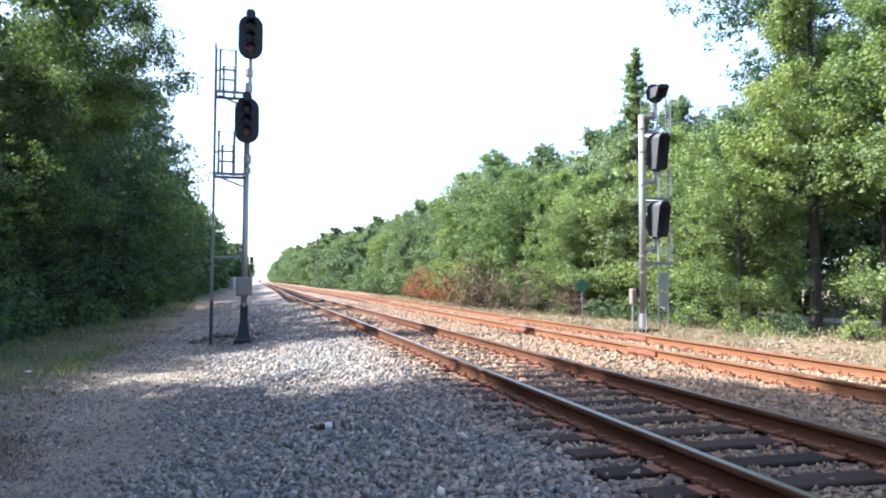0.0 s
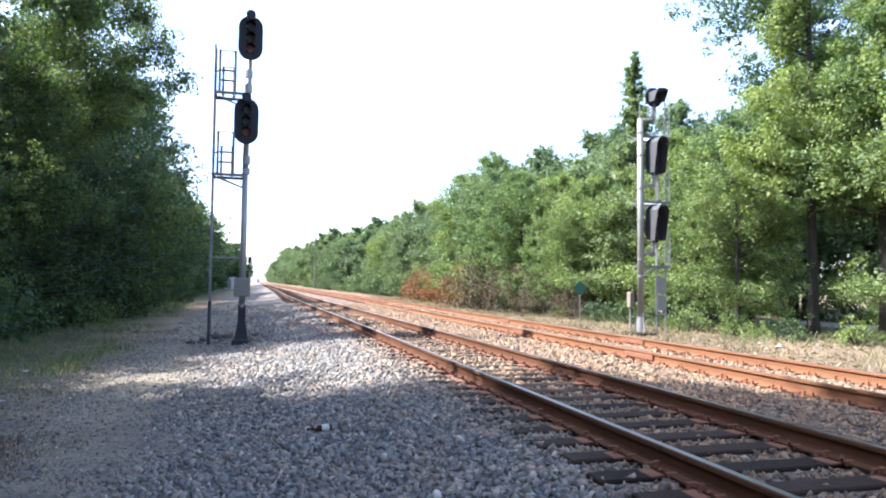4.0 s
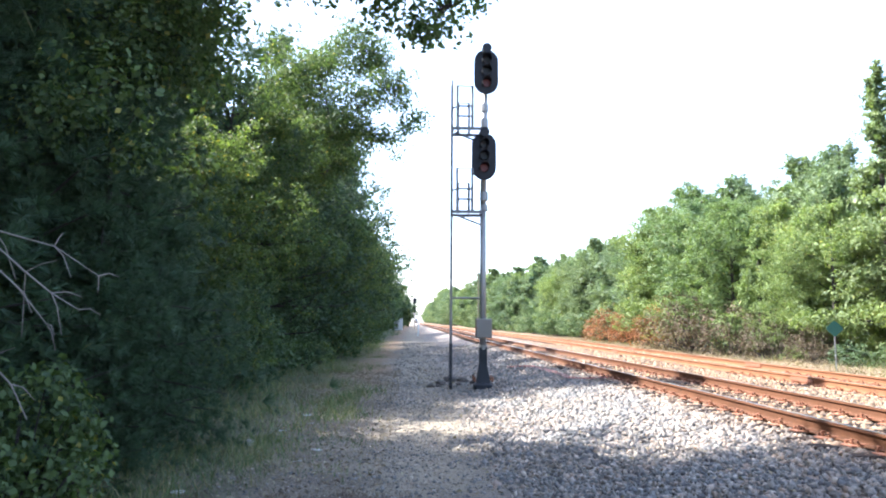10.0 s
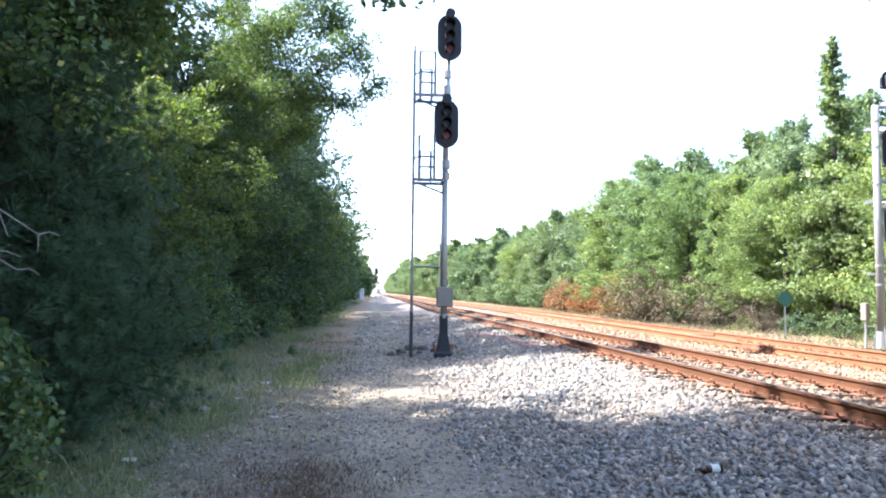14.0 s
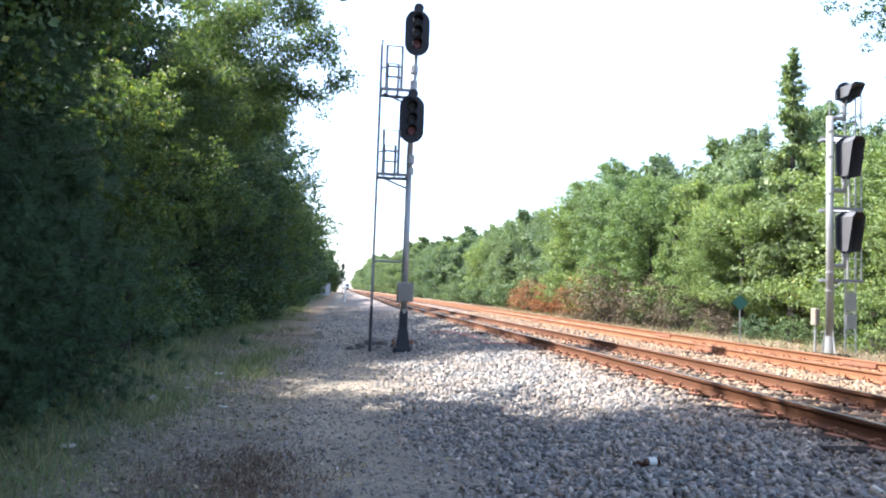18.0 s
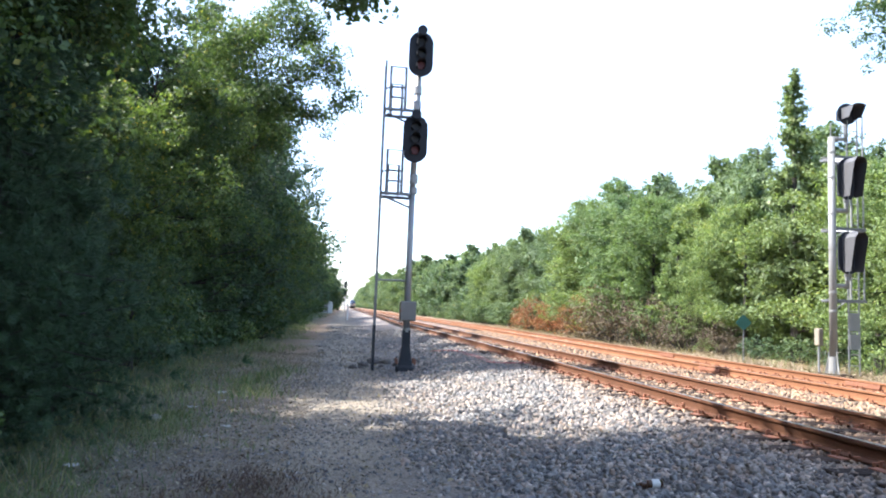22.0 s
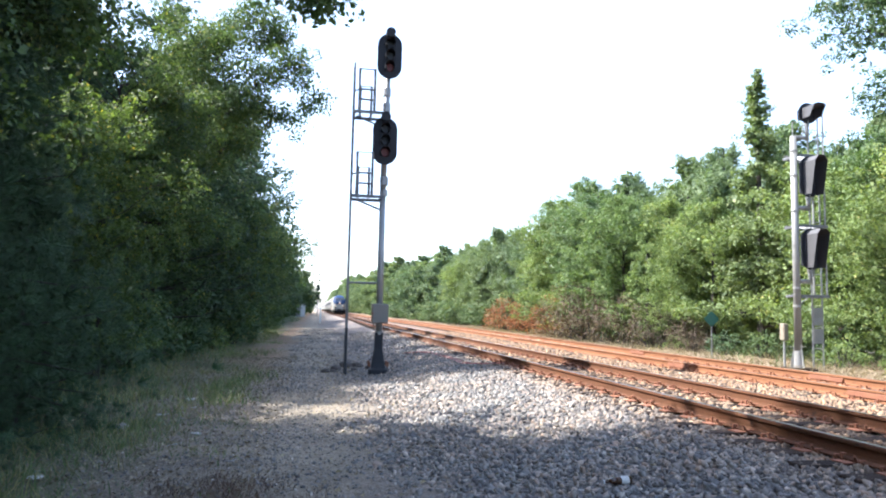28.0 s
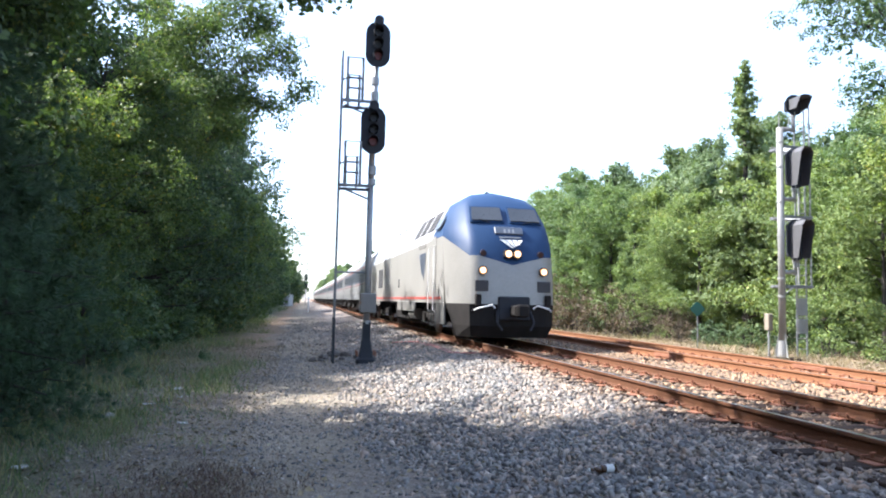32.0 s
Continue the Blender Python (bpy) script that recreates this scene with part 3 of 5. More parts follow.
def limbs(h, low, reach, count, r0, lean, up, wob=0.25, whorl=1):
    """Trunk and branches as one mesh; gives it and the places along the branches."""
    sh = Shape()
    trunk = [Vector((lean[0] * (k / 8) ** 2 + rng.normal(0, 0.04) * h * 0.02, lean[1] * (k / 8) ** 2, h * k / 8 * 0.97)) for k in range(9)]
    sh.tube(trunk, r0, 8, r0 * 0.15)
    sh.rod((0, 0, -0.3), (0, 0, 0.5), r0 * 1.5, r0 * 1.0, 9)
    tips = []
    for k in range(count):
        f = low + (1 - low) * ((k + rng.uniform(0, 1)) / count if whorl == 1 else (k // whorl + 0.6 + rng.uniform(-0.12, 0.12)) * whorl / count)
        f = min(f, 0.985)
        a = rng.uniform(0, 2 * math.pi)
        at = Vector((lean[0] * f * f, lean[1] * f * f, h * f * 0.97))
        g = (f - low) / (1 - low + 1e-6)
        ln = reach(g) * rng.uniform(0.75, 1.15)
        way = Vector((math.cos(a), math.sin(a), up * (0.5 + g)))
        pts = [at]
        for step in range(4):
            way = way + Vector((rng.normal(0, wob), rng.normal(0, wob), rng.normal(0, wob) * 0.7 + 0.05))
            pts.append(pts[-1] + way.normalized() * ln / 4)
        sh.tube(pts, max(0.02, r0 * 0.32 * (1 - 0.7 * g)), 5, 0.008)
        for step in range(1, 5):
            tips.append((pts[step], ln * (0.10 + 0.05 * step), step))
            if step > 1:
                for _ in range(2):
                    off = Vector(np.clip(rng.normal(0, 1, 3), -1.5, 1.5)) * ln * 0.14
                    tips.append((pts[step] + off, ln * 0.16, step))
    return sh, tips


def hardwood(label, h, width, leaf, n_limbs, per, material, low=0.18, lean=(0, 0), name="tree", r0=None, narrow=False, clumps=2, tight=0.5, slim=0.36, inner=0.2, up=0.35, loose=False):
    """per: leaves in each clump."""
    ob = thing(name, label, "tree")
    sh, tips = limbs(h, low, lambda g: width * 0.5 * (1.12 - 1.06 * g) if narrow else width * 0.5 * (0.55 + 0.75 * math.sin(math.pi * min(1, 0.2 + g * 0.8)) ** 0.8) * (1.0 if g < 0.7 else 1.0 - (g - 0.7) * 2.0), n_limbs, r0 or (0.05 + h * 0.012), lean, up)
    part("trunk", sh, M_BARK, ob)
    c = np.array([t[0][:] for t in tips])
    s = np.array([t[1] for t in tips]) * 0.8
    v, f = leaf_cloud(*sprays(c, s, clumps, tight, max(0.28, leaf * 1.4)), per, leaf, slim=slim, loose=loose)
    v2, f2 = leaf_cloud(c * [0.75, 0.75, 0.97], s, max(3, round(per * inner)), leaf * 1.6)  # shaded leaves deep in the crown
    f = np.concatenate([f, f2 + len(v)])
    v = np.concatenate([v, v2])
    low_cut = v[:, 2].reshape(-1, 4).min(1) > 0.15
    o = new("crown", raw_mesh("crown", v, f.reshape(-1, 6)[low_cut].reshape(-1, 3), material))
    o.parent = ob
    return ob


def pine(label, h, width, needle, n_limbs, per, low=0.25, lean=(0, 0), tufts=5, name="pine_tree", material=None, thin=0.06, fill=1.3, whorl=1, up=0.15, taper=0.68):
    ob = thing(name, label, "tree")
    sh, tips = limbs(h, low, lambda g: width * 0.5 * ((1.0 - taper * g ** 1.6) if taper < 0.8 else (1.0 - taper * g) ** 0.8), n_limbs, 0.05 + h * 0.011, lean, up, 0.16, whorl)
    part("trunk", sh, M_BARK, ob)
    c = []
    for p, s, step in tips:
        for _ in range(tufts):
            c.append(np.array(p[:]) + np.clip(rng.normal(size=3), -1.5, 1.5) * (s * fill + min(0.12, s * 0.8)) * ([0.75, 0.75, 0.5] if whorl == 1 else [0.75, 0.75, 0.3]))
    v, f = needle_cloud(np.array(c), needle, per, needle * thin)
    core = np.array([p[:] for p, s, step in tips]) * [0.68, 0.68, 0.97]  # older needles deep in the crown
    v2, f2 = needle_cloud(core + rng.normal(size=core.shape) * 0.12, needle * 1.3, max(4, per // 3), needle * 0.11)
    v, f = np.concatenate([v, v2]), np.concatenate([f, f2 + len(v)])
    o = new("crown", raw_mesh("crown", v, f, material or M_NEEDLE))
    o.parent = ob
    return ob


def bush(label, r, h, leaf, clumps, per, material, name="bush", category="bush"):
    ob = thing(name, label, category)
    sh, c, s = Shape(), [], []
    for k in range(clumps):
        a, rr = rng.uniform(0, 2 * math.pi), r * math.sqrt(rng.uniform(0, 1))
        z = h * rng.uniform(0.1, 1.0) * (1 - 0.55 * (rr / r) ** 2)
        tip = Vector((rr * math.cos(a), rr * math.sin(a), z))
        if k % 2 == 0:
            sh.tube([(0.15 * tip.x, 0.15 * tip.y, -0.05), (0.6 * tip.x, 0.6 * tip.y, 0.5 * z), tip], 0.02, 4, 0.005)
        c.append(tip[:])
        s.append(0.16 * (r + h) * 0.5)
    tagged(part("stem", sh, M_BARK, ob), kind="stuff")
    v, f = leaf_cloud(np.array(c), np.array(s), per, leaf)
    keep = v[:, 2].reshape(-1, 4).min(1) > 0.0
    o = new("foliage", raw_mesh("foliage", v, f.reshape(-1, 6)[keep].reshape(-1, 3), material))
    o.parent = ob
    return ob


def put(kind, x, y, size=1.0, turn=None, fresh=set()):
    """Sets a tree or bush on the ground; the first use moves the original, later ones copy it."""
    z = float(ground_z(x, y)) - 0.03
    m = pose(x, y, z, 0, 0, rng.uniform(0, 360) if turn is None else turn)
    if kind.name not in fresh:
        fresh.add(kind.name)
        kind.matrix_basis = m @ Matrix.Scale(size, 4)
        return kind
    o = copy_thing(kind, m)
    o.scale = (size, size, size)
    return o


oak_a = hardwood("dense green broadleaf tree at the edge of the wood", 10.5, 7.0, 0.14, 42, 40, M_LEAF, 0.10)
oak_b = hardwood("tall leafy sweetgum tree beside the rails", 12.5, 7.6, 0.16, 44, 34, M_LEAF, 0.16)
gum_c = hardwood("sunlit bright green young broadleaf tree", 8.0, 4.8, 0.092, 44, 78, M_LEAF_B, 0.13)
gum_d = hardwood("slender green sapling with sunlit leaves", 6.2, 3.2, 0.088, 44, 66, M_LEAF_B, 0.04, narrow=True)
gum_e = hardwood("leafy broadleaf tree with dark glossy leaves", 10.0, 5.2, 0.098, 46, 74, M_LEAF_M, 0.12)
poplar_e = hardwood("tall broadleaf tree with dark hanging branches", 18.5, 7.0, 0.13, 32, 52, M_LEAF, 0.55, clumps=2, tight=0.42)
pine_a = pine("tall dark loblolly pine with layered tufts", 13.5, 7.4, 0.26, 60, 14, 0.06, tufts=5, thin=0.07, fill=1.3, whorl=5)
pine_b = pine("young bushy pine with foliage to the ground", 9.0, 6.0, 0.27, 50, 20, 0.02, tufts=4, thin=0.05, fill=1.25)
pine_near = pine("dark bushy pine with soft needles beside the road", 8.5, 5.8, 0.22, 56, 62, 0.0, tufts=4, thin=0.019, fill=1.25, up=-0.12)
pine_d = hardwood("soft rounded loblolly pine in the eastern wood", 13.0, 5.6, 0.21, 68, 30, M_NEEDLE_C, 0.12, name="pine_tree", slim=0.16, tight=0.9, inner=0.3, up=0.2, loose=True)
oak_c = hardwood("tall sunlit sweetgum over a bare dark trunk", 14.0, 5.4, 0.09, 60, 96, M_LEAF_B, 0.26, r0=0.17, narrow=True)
# High crown; the nearest copies are added above view to shade the near track.
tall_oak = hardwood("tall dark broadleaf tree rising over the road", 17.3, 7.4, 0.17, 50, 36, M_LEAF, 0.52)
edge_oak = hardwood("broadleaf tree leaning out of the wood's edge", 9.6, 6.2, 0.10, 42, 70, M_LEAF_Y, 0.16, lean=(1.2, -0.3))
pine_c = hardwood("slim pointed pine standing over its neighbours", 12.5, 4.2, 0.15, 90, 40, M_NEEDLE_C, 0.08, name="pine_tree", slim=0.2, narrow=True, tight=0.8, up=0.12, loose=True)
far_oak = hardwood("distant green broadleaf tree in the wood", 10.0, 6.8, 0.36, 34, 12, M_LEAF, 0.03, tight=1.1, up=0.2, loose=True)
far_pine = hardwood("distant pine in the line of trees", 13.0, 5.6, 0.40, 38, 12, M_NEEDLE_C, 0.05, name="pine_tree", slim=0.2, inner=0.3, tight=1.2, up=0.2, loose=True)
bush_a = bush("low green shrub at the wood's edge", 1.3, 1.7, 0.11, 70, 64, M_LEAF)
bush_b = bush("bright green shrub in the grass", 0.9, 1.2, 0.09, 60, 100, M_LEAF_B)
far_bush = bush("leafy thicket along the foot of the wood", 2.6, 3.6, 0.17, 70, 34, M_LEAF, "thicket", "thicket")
# Same thicket in paler leaves; the sunlight on it is put into the colour.
far_bush_lit = bush("sunlit leafy thicket beyond the paved road", 2.6, 3.6, 0.15, 70, 34, M_LEAF_B, "thicket", "thicket")
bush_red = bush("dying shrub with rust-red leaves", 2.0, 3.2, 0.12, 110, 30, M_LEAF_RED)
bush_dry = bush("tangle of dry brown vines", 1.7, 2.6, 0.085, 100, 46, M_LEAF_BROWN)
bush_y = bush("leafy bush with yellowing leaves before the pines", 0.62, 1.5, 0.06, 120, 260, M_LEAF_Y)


def overhanging_tree(label, x, y, h, lobes):
    """A broadleaf tree whose long limbs reach out over the road. lobes: leafy ends, as place and radius."""
    base = Vector((x, y, -0.5))
    ob = thing("tree", label, "tree", m=pose(*base))
    sh, tips = limbs(h, 0.38, lambda g: 2.9 * (1.0 - 0.5 * g), 26, 0.17, (0.4, 0), 0.35)
    c = [np.array(t[0][:]) for t in tips]
    w = [t[1] * 0.62 for t in tips]
    ends = [Vector((0.2, 0, h * 0.42)), Vector((0.2, 0, h * 0.6))]
    for lx, ly, lz, r in sorted(lobes):
        e = Vector((lx, ly, lz)) - base
        root = min(ends, key=lambda p: (p - e).length + 0.15 * abs(p.z - e.z))
        ends.append(e)
        pts = [root + (e - root) * k + Vector((rng.normal(0, 0.05), rng.normal(0, 0.08), 0.12 * (e - root).length * math.sin(math.pi * k) + rng.normal(0, 0.05))) for k in (0, 0.25, 0.5, 0.75, 1.0)]
        sh.tube(pts, 0.012 + 0.011 * (e - root).length, 5, 0.008)
        for _ in range(14):
            tip = e + Vector(np.clip(rng.normal(size=3), -1.4, 1.4) * r * [0.65, 0.65, 0.55])
            sh.tube([e, (e + tip) / 2 + Vector((0, 0, 0.04)), tip], 0.008, 4, 0.003)
            c.append(np.array(tip[:]))
            w.append(r * rng.uniform(0.4, 0.75))
        for k in (2, 3):
            c.append(np.array(pts[k][:]) + rng.normal(size=3) * 0.15)
            w.append(r * 0.6)
    part("trunk", sh, M_BARK, ob)
    v, f = leaf_cloud(np.array(c), np.array(w), 190, 0.07)
    o = new("crown", raw_mesh("crown", v, f, M_LEAF_Y))
    o.parent = ob


overhanging_tree("dark broadleaf tree with limbs hanging over the road", -11.2, 12.3, 9.8, (
    (-6.3, 11.0, 4.8, 0.42), (-5.8, 11.1, 4.65, 0.40), (-5.45, 11.0, 4.35, 0.32), (-5.2, 11.0, 4.85, 0.34), (-4.85, 11.0, 5.2, 0.26), (-4.6, 11.0, 5.5, 0.24),
    (-5.7, 11.0, 5.4, 0.5), (-6.6, 11.3, 5.6, 0.5), (-7.2, 11.3, 6.0, 0.6), (-7.9, 11.6, 5.6, 0.7), (-8.4, 11.2, 6.6, 0.8), (-8.8, 12.4, 4.6, 0.7), (-8.2, 13.0, 6.2, 0.8), (-7.6, 12.4, 6.8, 0.7), (-9.0, 13.2, 5.4, 0.8), (-9.4, 12.8, 7.2, 0.9), (-9.2, 11.0, 7.4, 0.9)))
overhanging_tree("broad dark oak with a crown leaning over the road", -11.2, 23.4, 8.0, (
    (-5.8, 22.6, 6.5, 0.42), (-6.2, 22.0, 7.3, 0.5), (-6.6, 22.0, 5.9, 0.5), (-6.7, 22.6, 8.2, 0.6), (-7.2, 22.0, 6.8, 0.7), (-7.4, 22.6, 8.7, 0.7), (-7.9, 22.2, 6.0, 0.7), (-8.2, 22.4, 7.6, 0.8),
    (-7.6, 24.2, 6.4, 0.7), (-8.4, 24.8, 5.6, 0.8), (-8.8, 23.2, 8.4, 0.9), (-9.2, 24.6, 7.2, 0.8)))
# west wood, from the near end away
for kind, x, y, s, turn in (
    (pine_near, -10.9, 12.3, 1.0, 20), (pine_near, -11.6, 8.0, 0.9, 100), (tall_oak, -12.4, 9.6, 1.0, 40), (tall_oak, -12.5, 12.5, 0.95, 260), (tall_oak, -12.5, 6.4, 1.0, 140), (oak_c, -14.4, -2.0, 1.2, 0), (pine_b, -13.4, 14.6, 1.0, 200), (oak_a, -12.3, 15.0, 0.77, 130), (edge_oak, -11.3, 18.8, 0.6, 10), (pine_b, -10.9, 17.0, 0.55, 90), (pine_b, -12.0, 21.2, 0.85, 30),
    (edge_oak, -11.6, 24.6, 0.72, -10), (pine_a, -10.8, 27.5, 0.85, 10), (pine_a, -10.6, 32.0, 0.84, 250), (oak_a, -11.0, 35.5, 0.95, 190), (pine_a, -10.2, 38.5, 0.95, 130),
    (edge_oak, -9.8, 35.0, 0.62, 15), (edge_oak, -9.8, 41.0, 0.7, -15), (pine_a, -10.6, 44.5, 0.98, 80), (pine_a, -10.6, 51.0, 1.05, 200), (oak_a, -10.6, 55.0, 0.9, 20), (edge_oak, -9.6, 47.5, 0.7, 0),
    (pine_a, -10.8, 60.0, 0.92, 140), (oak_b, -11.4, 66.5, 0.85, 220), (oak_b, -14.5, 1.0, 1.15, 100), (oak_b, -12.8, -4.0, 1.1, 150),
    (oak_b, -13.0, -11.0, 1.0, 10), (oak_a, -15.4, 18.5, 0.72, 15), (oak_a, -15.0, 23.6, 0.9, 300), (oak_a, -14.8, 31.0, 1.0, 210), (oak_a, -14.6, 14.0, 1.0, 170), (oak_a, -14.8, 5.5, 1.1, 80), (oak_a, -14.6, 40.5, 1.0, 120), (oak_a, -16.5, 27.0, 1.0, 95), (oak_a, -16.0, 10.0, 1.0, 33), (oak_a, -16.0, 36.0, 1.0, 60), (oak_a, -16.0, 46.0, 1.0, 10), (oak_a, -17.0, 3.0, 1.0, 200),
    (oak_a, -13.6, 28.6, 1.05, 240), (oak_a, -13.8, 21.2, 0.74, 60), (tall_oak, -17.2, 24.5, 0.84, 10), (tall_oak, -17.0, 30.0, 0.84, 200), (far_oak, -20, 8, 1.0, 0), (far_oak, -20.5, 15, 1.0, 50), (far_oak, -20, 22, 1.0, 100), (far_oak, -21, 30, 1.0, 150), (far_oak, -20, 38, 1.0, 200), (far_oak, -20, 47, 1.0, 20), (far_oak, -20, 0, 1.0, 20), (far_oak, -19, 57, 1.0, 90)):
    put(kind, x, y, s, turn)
for k in range(26):
    y = 72 + k * 9.0 + rng.uniform(-2, 2)
    put(far_pine if k % 3 == 0 else far_oak, (-12.6 if y < 160 else -10.6) + rng.uniform(-0.8, 0.5) - (1.0 if 120 < y < 160 else 0), y, rng.uniform(0.85, 1.05))
for k in range(12):
    put(far_oak, -15.0 + rng.uniform(-0.5, 0.5), 70 + k * 8.0 + rng.uniform(-1, 1), rng.uniform(1.1, 1.25))
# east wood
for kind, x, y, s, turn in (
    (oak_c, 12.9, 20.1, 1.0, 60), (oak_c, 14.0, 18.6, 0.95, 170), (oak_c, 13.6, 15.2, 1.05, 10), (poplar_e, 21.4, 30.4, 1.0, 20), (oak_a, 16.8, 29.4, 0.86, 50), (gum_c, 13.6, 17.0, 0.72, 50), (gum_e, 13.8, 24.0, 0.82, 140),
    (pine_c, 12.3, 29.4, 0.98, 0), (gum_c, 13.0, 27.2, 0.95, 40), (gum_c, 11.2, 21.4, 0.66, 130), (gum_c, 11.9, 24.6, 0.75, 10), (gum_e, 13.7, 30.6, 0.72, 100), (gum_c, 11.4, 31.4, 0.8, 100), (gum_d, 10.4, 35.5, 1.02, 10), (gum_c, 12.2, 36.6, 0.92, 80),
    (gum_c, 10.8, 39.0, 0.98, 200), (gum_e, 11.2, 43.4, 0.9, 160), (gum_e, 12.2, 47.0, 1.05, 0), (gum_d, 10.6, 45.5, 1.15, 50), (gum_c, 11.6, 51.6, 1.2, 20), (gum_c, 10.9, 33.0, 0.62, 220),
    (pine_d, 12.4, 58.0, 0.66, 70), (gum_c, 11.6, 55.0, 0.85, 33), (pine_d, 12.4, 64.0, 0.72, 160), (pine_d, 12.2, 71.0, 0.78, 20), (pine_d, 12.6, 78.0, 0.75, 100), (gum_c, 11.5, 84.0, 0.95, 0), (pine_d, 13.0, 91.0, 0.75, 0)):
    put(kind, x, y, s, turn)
for k, y in enumerate(range(30, 82, 4)):  # the darker pines that rise behind the road
    put(pine_d if k < 9 else far_pine, 22.0 + 2.2 * math.sin(k * 2.4), y + rng.uniform(-1, 1), rng.uniform(0.92, 1.06))
for k in range(34):
    y = 98 + 7.2 * k + 0.06 * k * k
    put(far_oak if k % 5 == 2 else far_pine, 12.4 + rng.uniform(-0.8, 1.0), y, (0.72 + 0.0026 * (y - 98)) * rng.uniform(0.88, 1.08))
for k in range(14):
    put(far_pine, 13.5 + rng.uniform(-1, 1), 410 + 35 * k, rng.uniform(1.45, 1.65))
for k in range(26):
    put(far_bush, 11.2 + rng.uniform(-0.6, 0.8), 58 + k * 5.5 + rng.uniform(-1, 1), rng.uniform(0.8, 1.15))
for k in range(15):
    put(far_pine if k % 3 else far_oak, 17.5 + rng.uniform(-1, 2), 86 + k * 11 + rng.uniform(-1, 1), rng.uniform(0.85, 1.05) + 0.03 * k)
for k in range(14):
    put(far_bush, -10.8 + rng.uniform(-0.4, 0.4), 22 + k * 7 + rng.uniform(-1, 1), rng.uniform(0.6, 0.75))
for k in range(8):
    put(far_oak if k % 2 else far_pine, 25 + rng.uniform(0, 3), -2 + k * 4.2, rng.uniform(0.75, 0.95))
for k in range(16):
    put(far_bush_lit, 22.0 + rng.uniform(-0.6, 0.8), 2 + k * 4.0, rng.uniform(0.7, 1.0))
for x, y, w in ((14.4, 27.8, 0.9), (13.6, 14.2, 0.8), (14.4, 32.5, 1.1), (13.8, 36.0, 1.1), (12.8, 40.0, 1.2), (13.0, 44.0, 1.2), (11.0, 19.2, 0.5)):
    put(bush_a, x, y, w)
# undergrowth
for kind, x, y, s in ((bush_red, 10.0, 60.5, 0.8), (bush_red, 9.7, 57.0, 0.95), (bush_red, 9.9, 53.4, 0.8), (bush_red, 9.6, 46.6, 0.85), (bush_dry, 9.1, 42.4, 1.3), (bush_dry, 9.0, 39.2, 1.2), (bush_dry, 9.2, 35.8, 1.0), (bush_a, 10.1, 37.4, 1.0), (bush_b, 10.0, 32.0, 0.6), (bush_dry, 9.6, 33.2, 0.85), (bush_dry, 9.8, 30.4, 0.6), (bush_a, 10.2, 28.6, 0.6), (bush_b, 10.4, 22.8, 0.9), (bush_a, 11.1, 24.6, 0.7), (bush_b, 10.2, 19.4, 0.55), (bush_b, 12.0, 17.6, 0.7), (bush_b, 10.9, 21.0, 0.7), (bush_a, 10.4, 26.4, 0.6),
                      (bush_y, -8.75, 9.5, 1.0), (bush_y, -9.4, 8.9, 1.1), (edge_oak, -9.7, 18.9, 0.3), (pine_near, -9.5, 12.7, 0.6), (pine_near, -9.0, 13.2, 0.36), (pine_near, -9.2, 11.9, 0.36), (pine_near, -10.0, 10.4, 0.55), (pine_near, -10.2, 15.0, 0.5), (bush_a, -10.3, 20.6, 0.8), (bush_a, -10.4, 24.5, 1.0), (bush_a, -9.6, 29.0, 0.9), (bush_b, -9.3, 31.0, 0.8), (bush_a, -9.2, 35.0, 0.9), (bush_a, -9.4, 43.0, 1.0), (bush_a, -9.4, 56.0, 1.1)):
    put(kind, x, y, s)


def blades(name, label, spots, per, height, spread, material, width=0.006):
    c = np.repeat(np.array([(x, y, float(ground_z(x, y))) for x, y in spots]), per, 0)
    n = len(c)
    c[:, :2] += rng.normal(size=(n, 2)) * spread
    c[:, 2] = ground_z(c[:, 0], c[:, 1]) - 0.01
    d = np.stack([rng.normal(0, 0.4, n), rng.normal(0, 0.4, n), np.ones(n)], -1)
    a = rng.uniform(0, math.pi, n)
    side = np.stack([np.cos(a), np.sin(a), np.zeros(n)], -1) * width
    hgt = height * rng.uniform(0.4, 1.3, (n, 1))
    mid = c + d * hgt * 0.55
    tip = c + d * hgt * [1.5, 1.5, 0.95]
    v = np.stack([c - side, c + side, mid + side * 0.7, mid - side * 0.7, tip], 1).reshape(-1, 3)
    q = np.arange(n)[:, None] * 5
    f = np.concatenate([q + [0, 1, 2], q + [0, 2, 3], q + [3, 2, 4]], 1).reshape(-1, 3)
    return tagged(new(name, raw_mesh(name, v, f, material)), label, "grass", kind="stuff")


west = [(-10.4 + 2.9 * rng.uniform(0, 1) ** 1.3 + 0.5 * math.sin(0.9 * y), y) for y in rng.uniform(4, 60, 420)]
blades("grass", "rough green grass along the west verge", west, 26, 0.24, 0.24, M_GRASS)
blades("grass", "tuft of taller grass on the bare earth", [(-7.2, 19.0), (-7.0, 19.6), (-6.8, 20.2), (-7.3, 18.4), (-7.1, 17.2), (-6.9, 16.2)], 150, 0.24, 0.26, M_GRASS)
west_near = [(rng.uniform(-9.5, -7.4), y) for y in rng.uniform(5, 14, 220)]
blades("grass", "short green grass by the road's edge", west_near, 44, 0.13, 0.2, M_GRASS, 0.0035)
blades("grass", "thin short grass and weeds over the bare earth", [(rng.uniform(-8.6, -6.4), y) for y in rng.uniform(7, 22, 150)], 22, 0.09, 0.2, M_GRASS, 0.004)
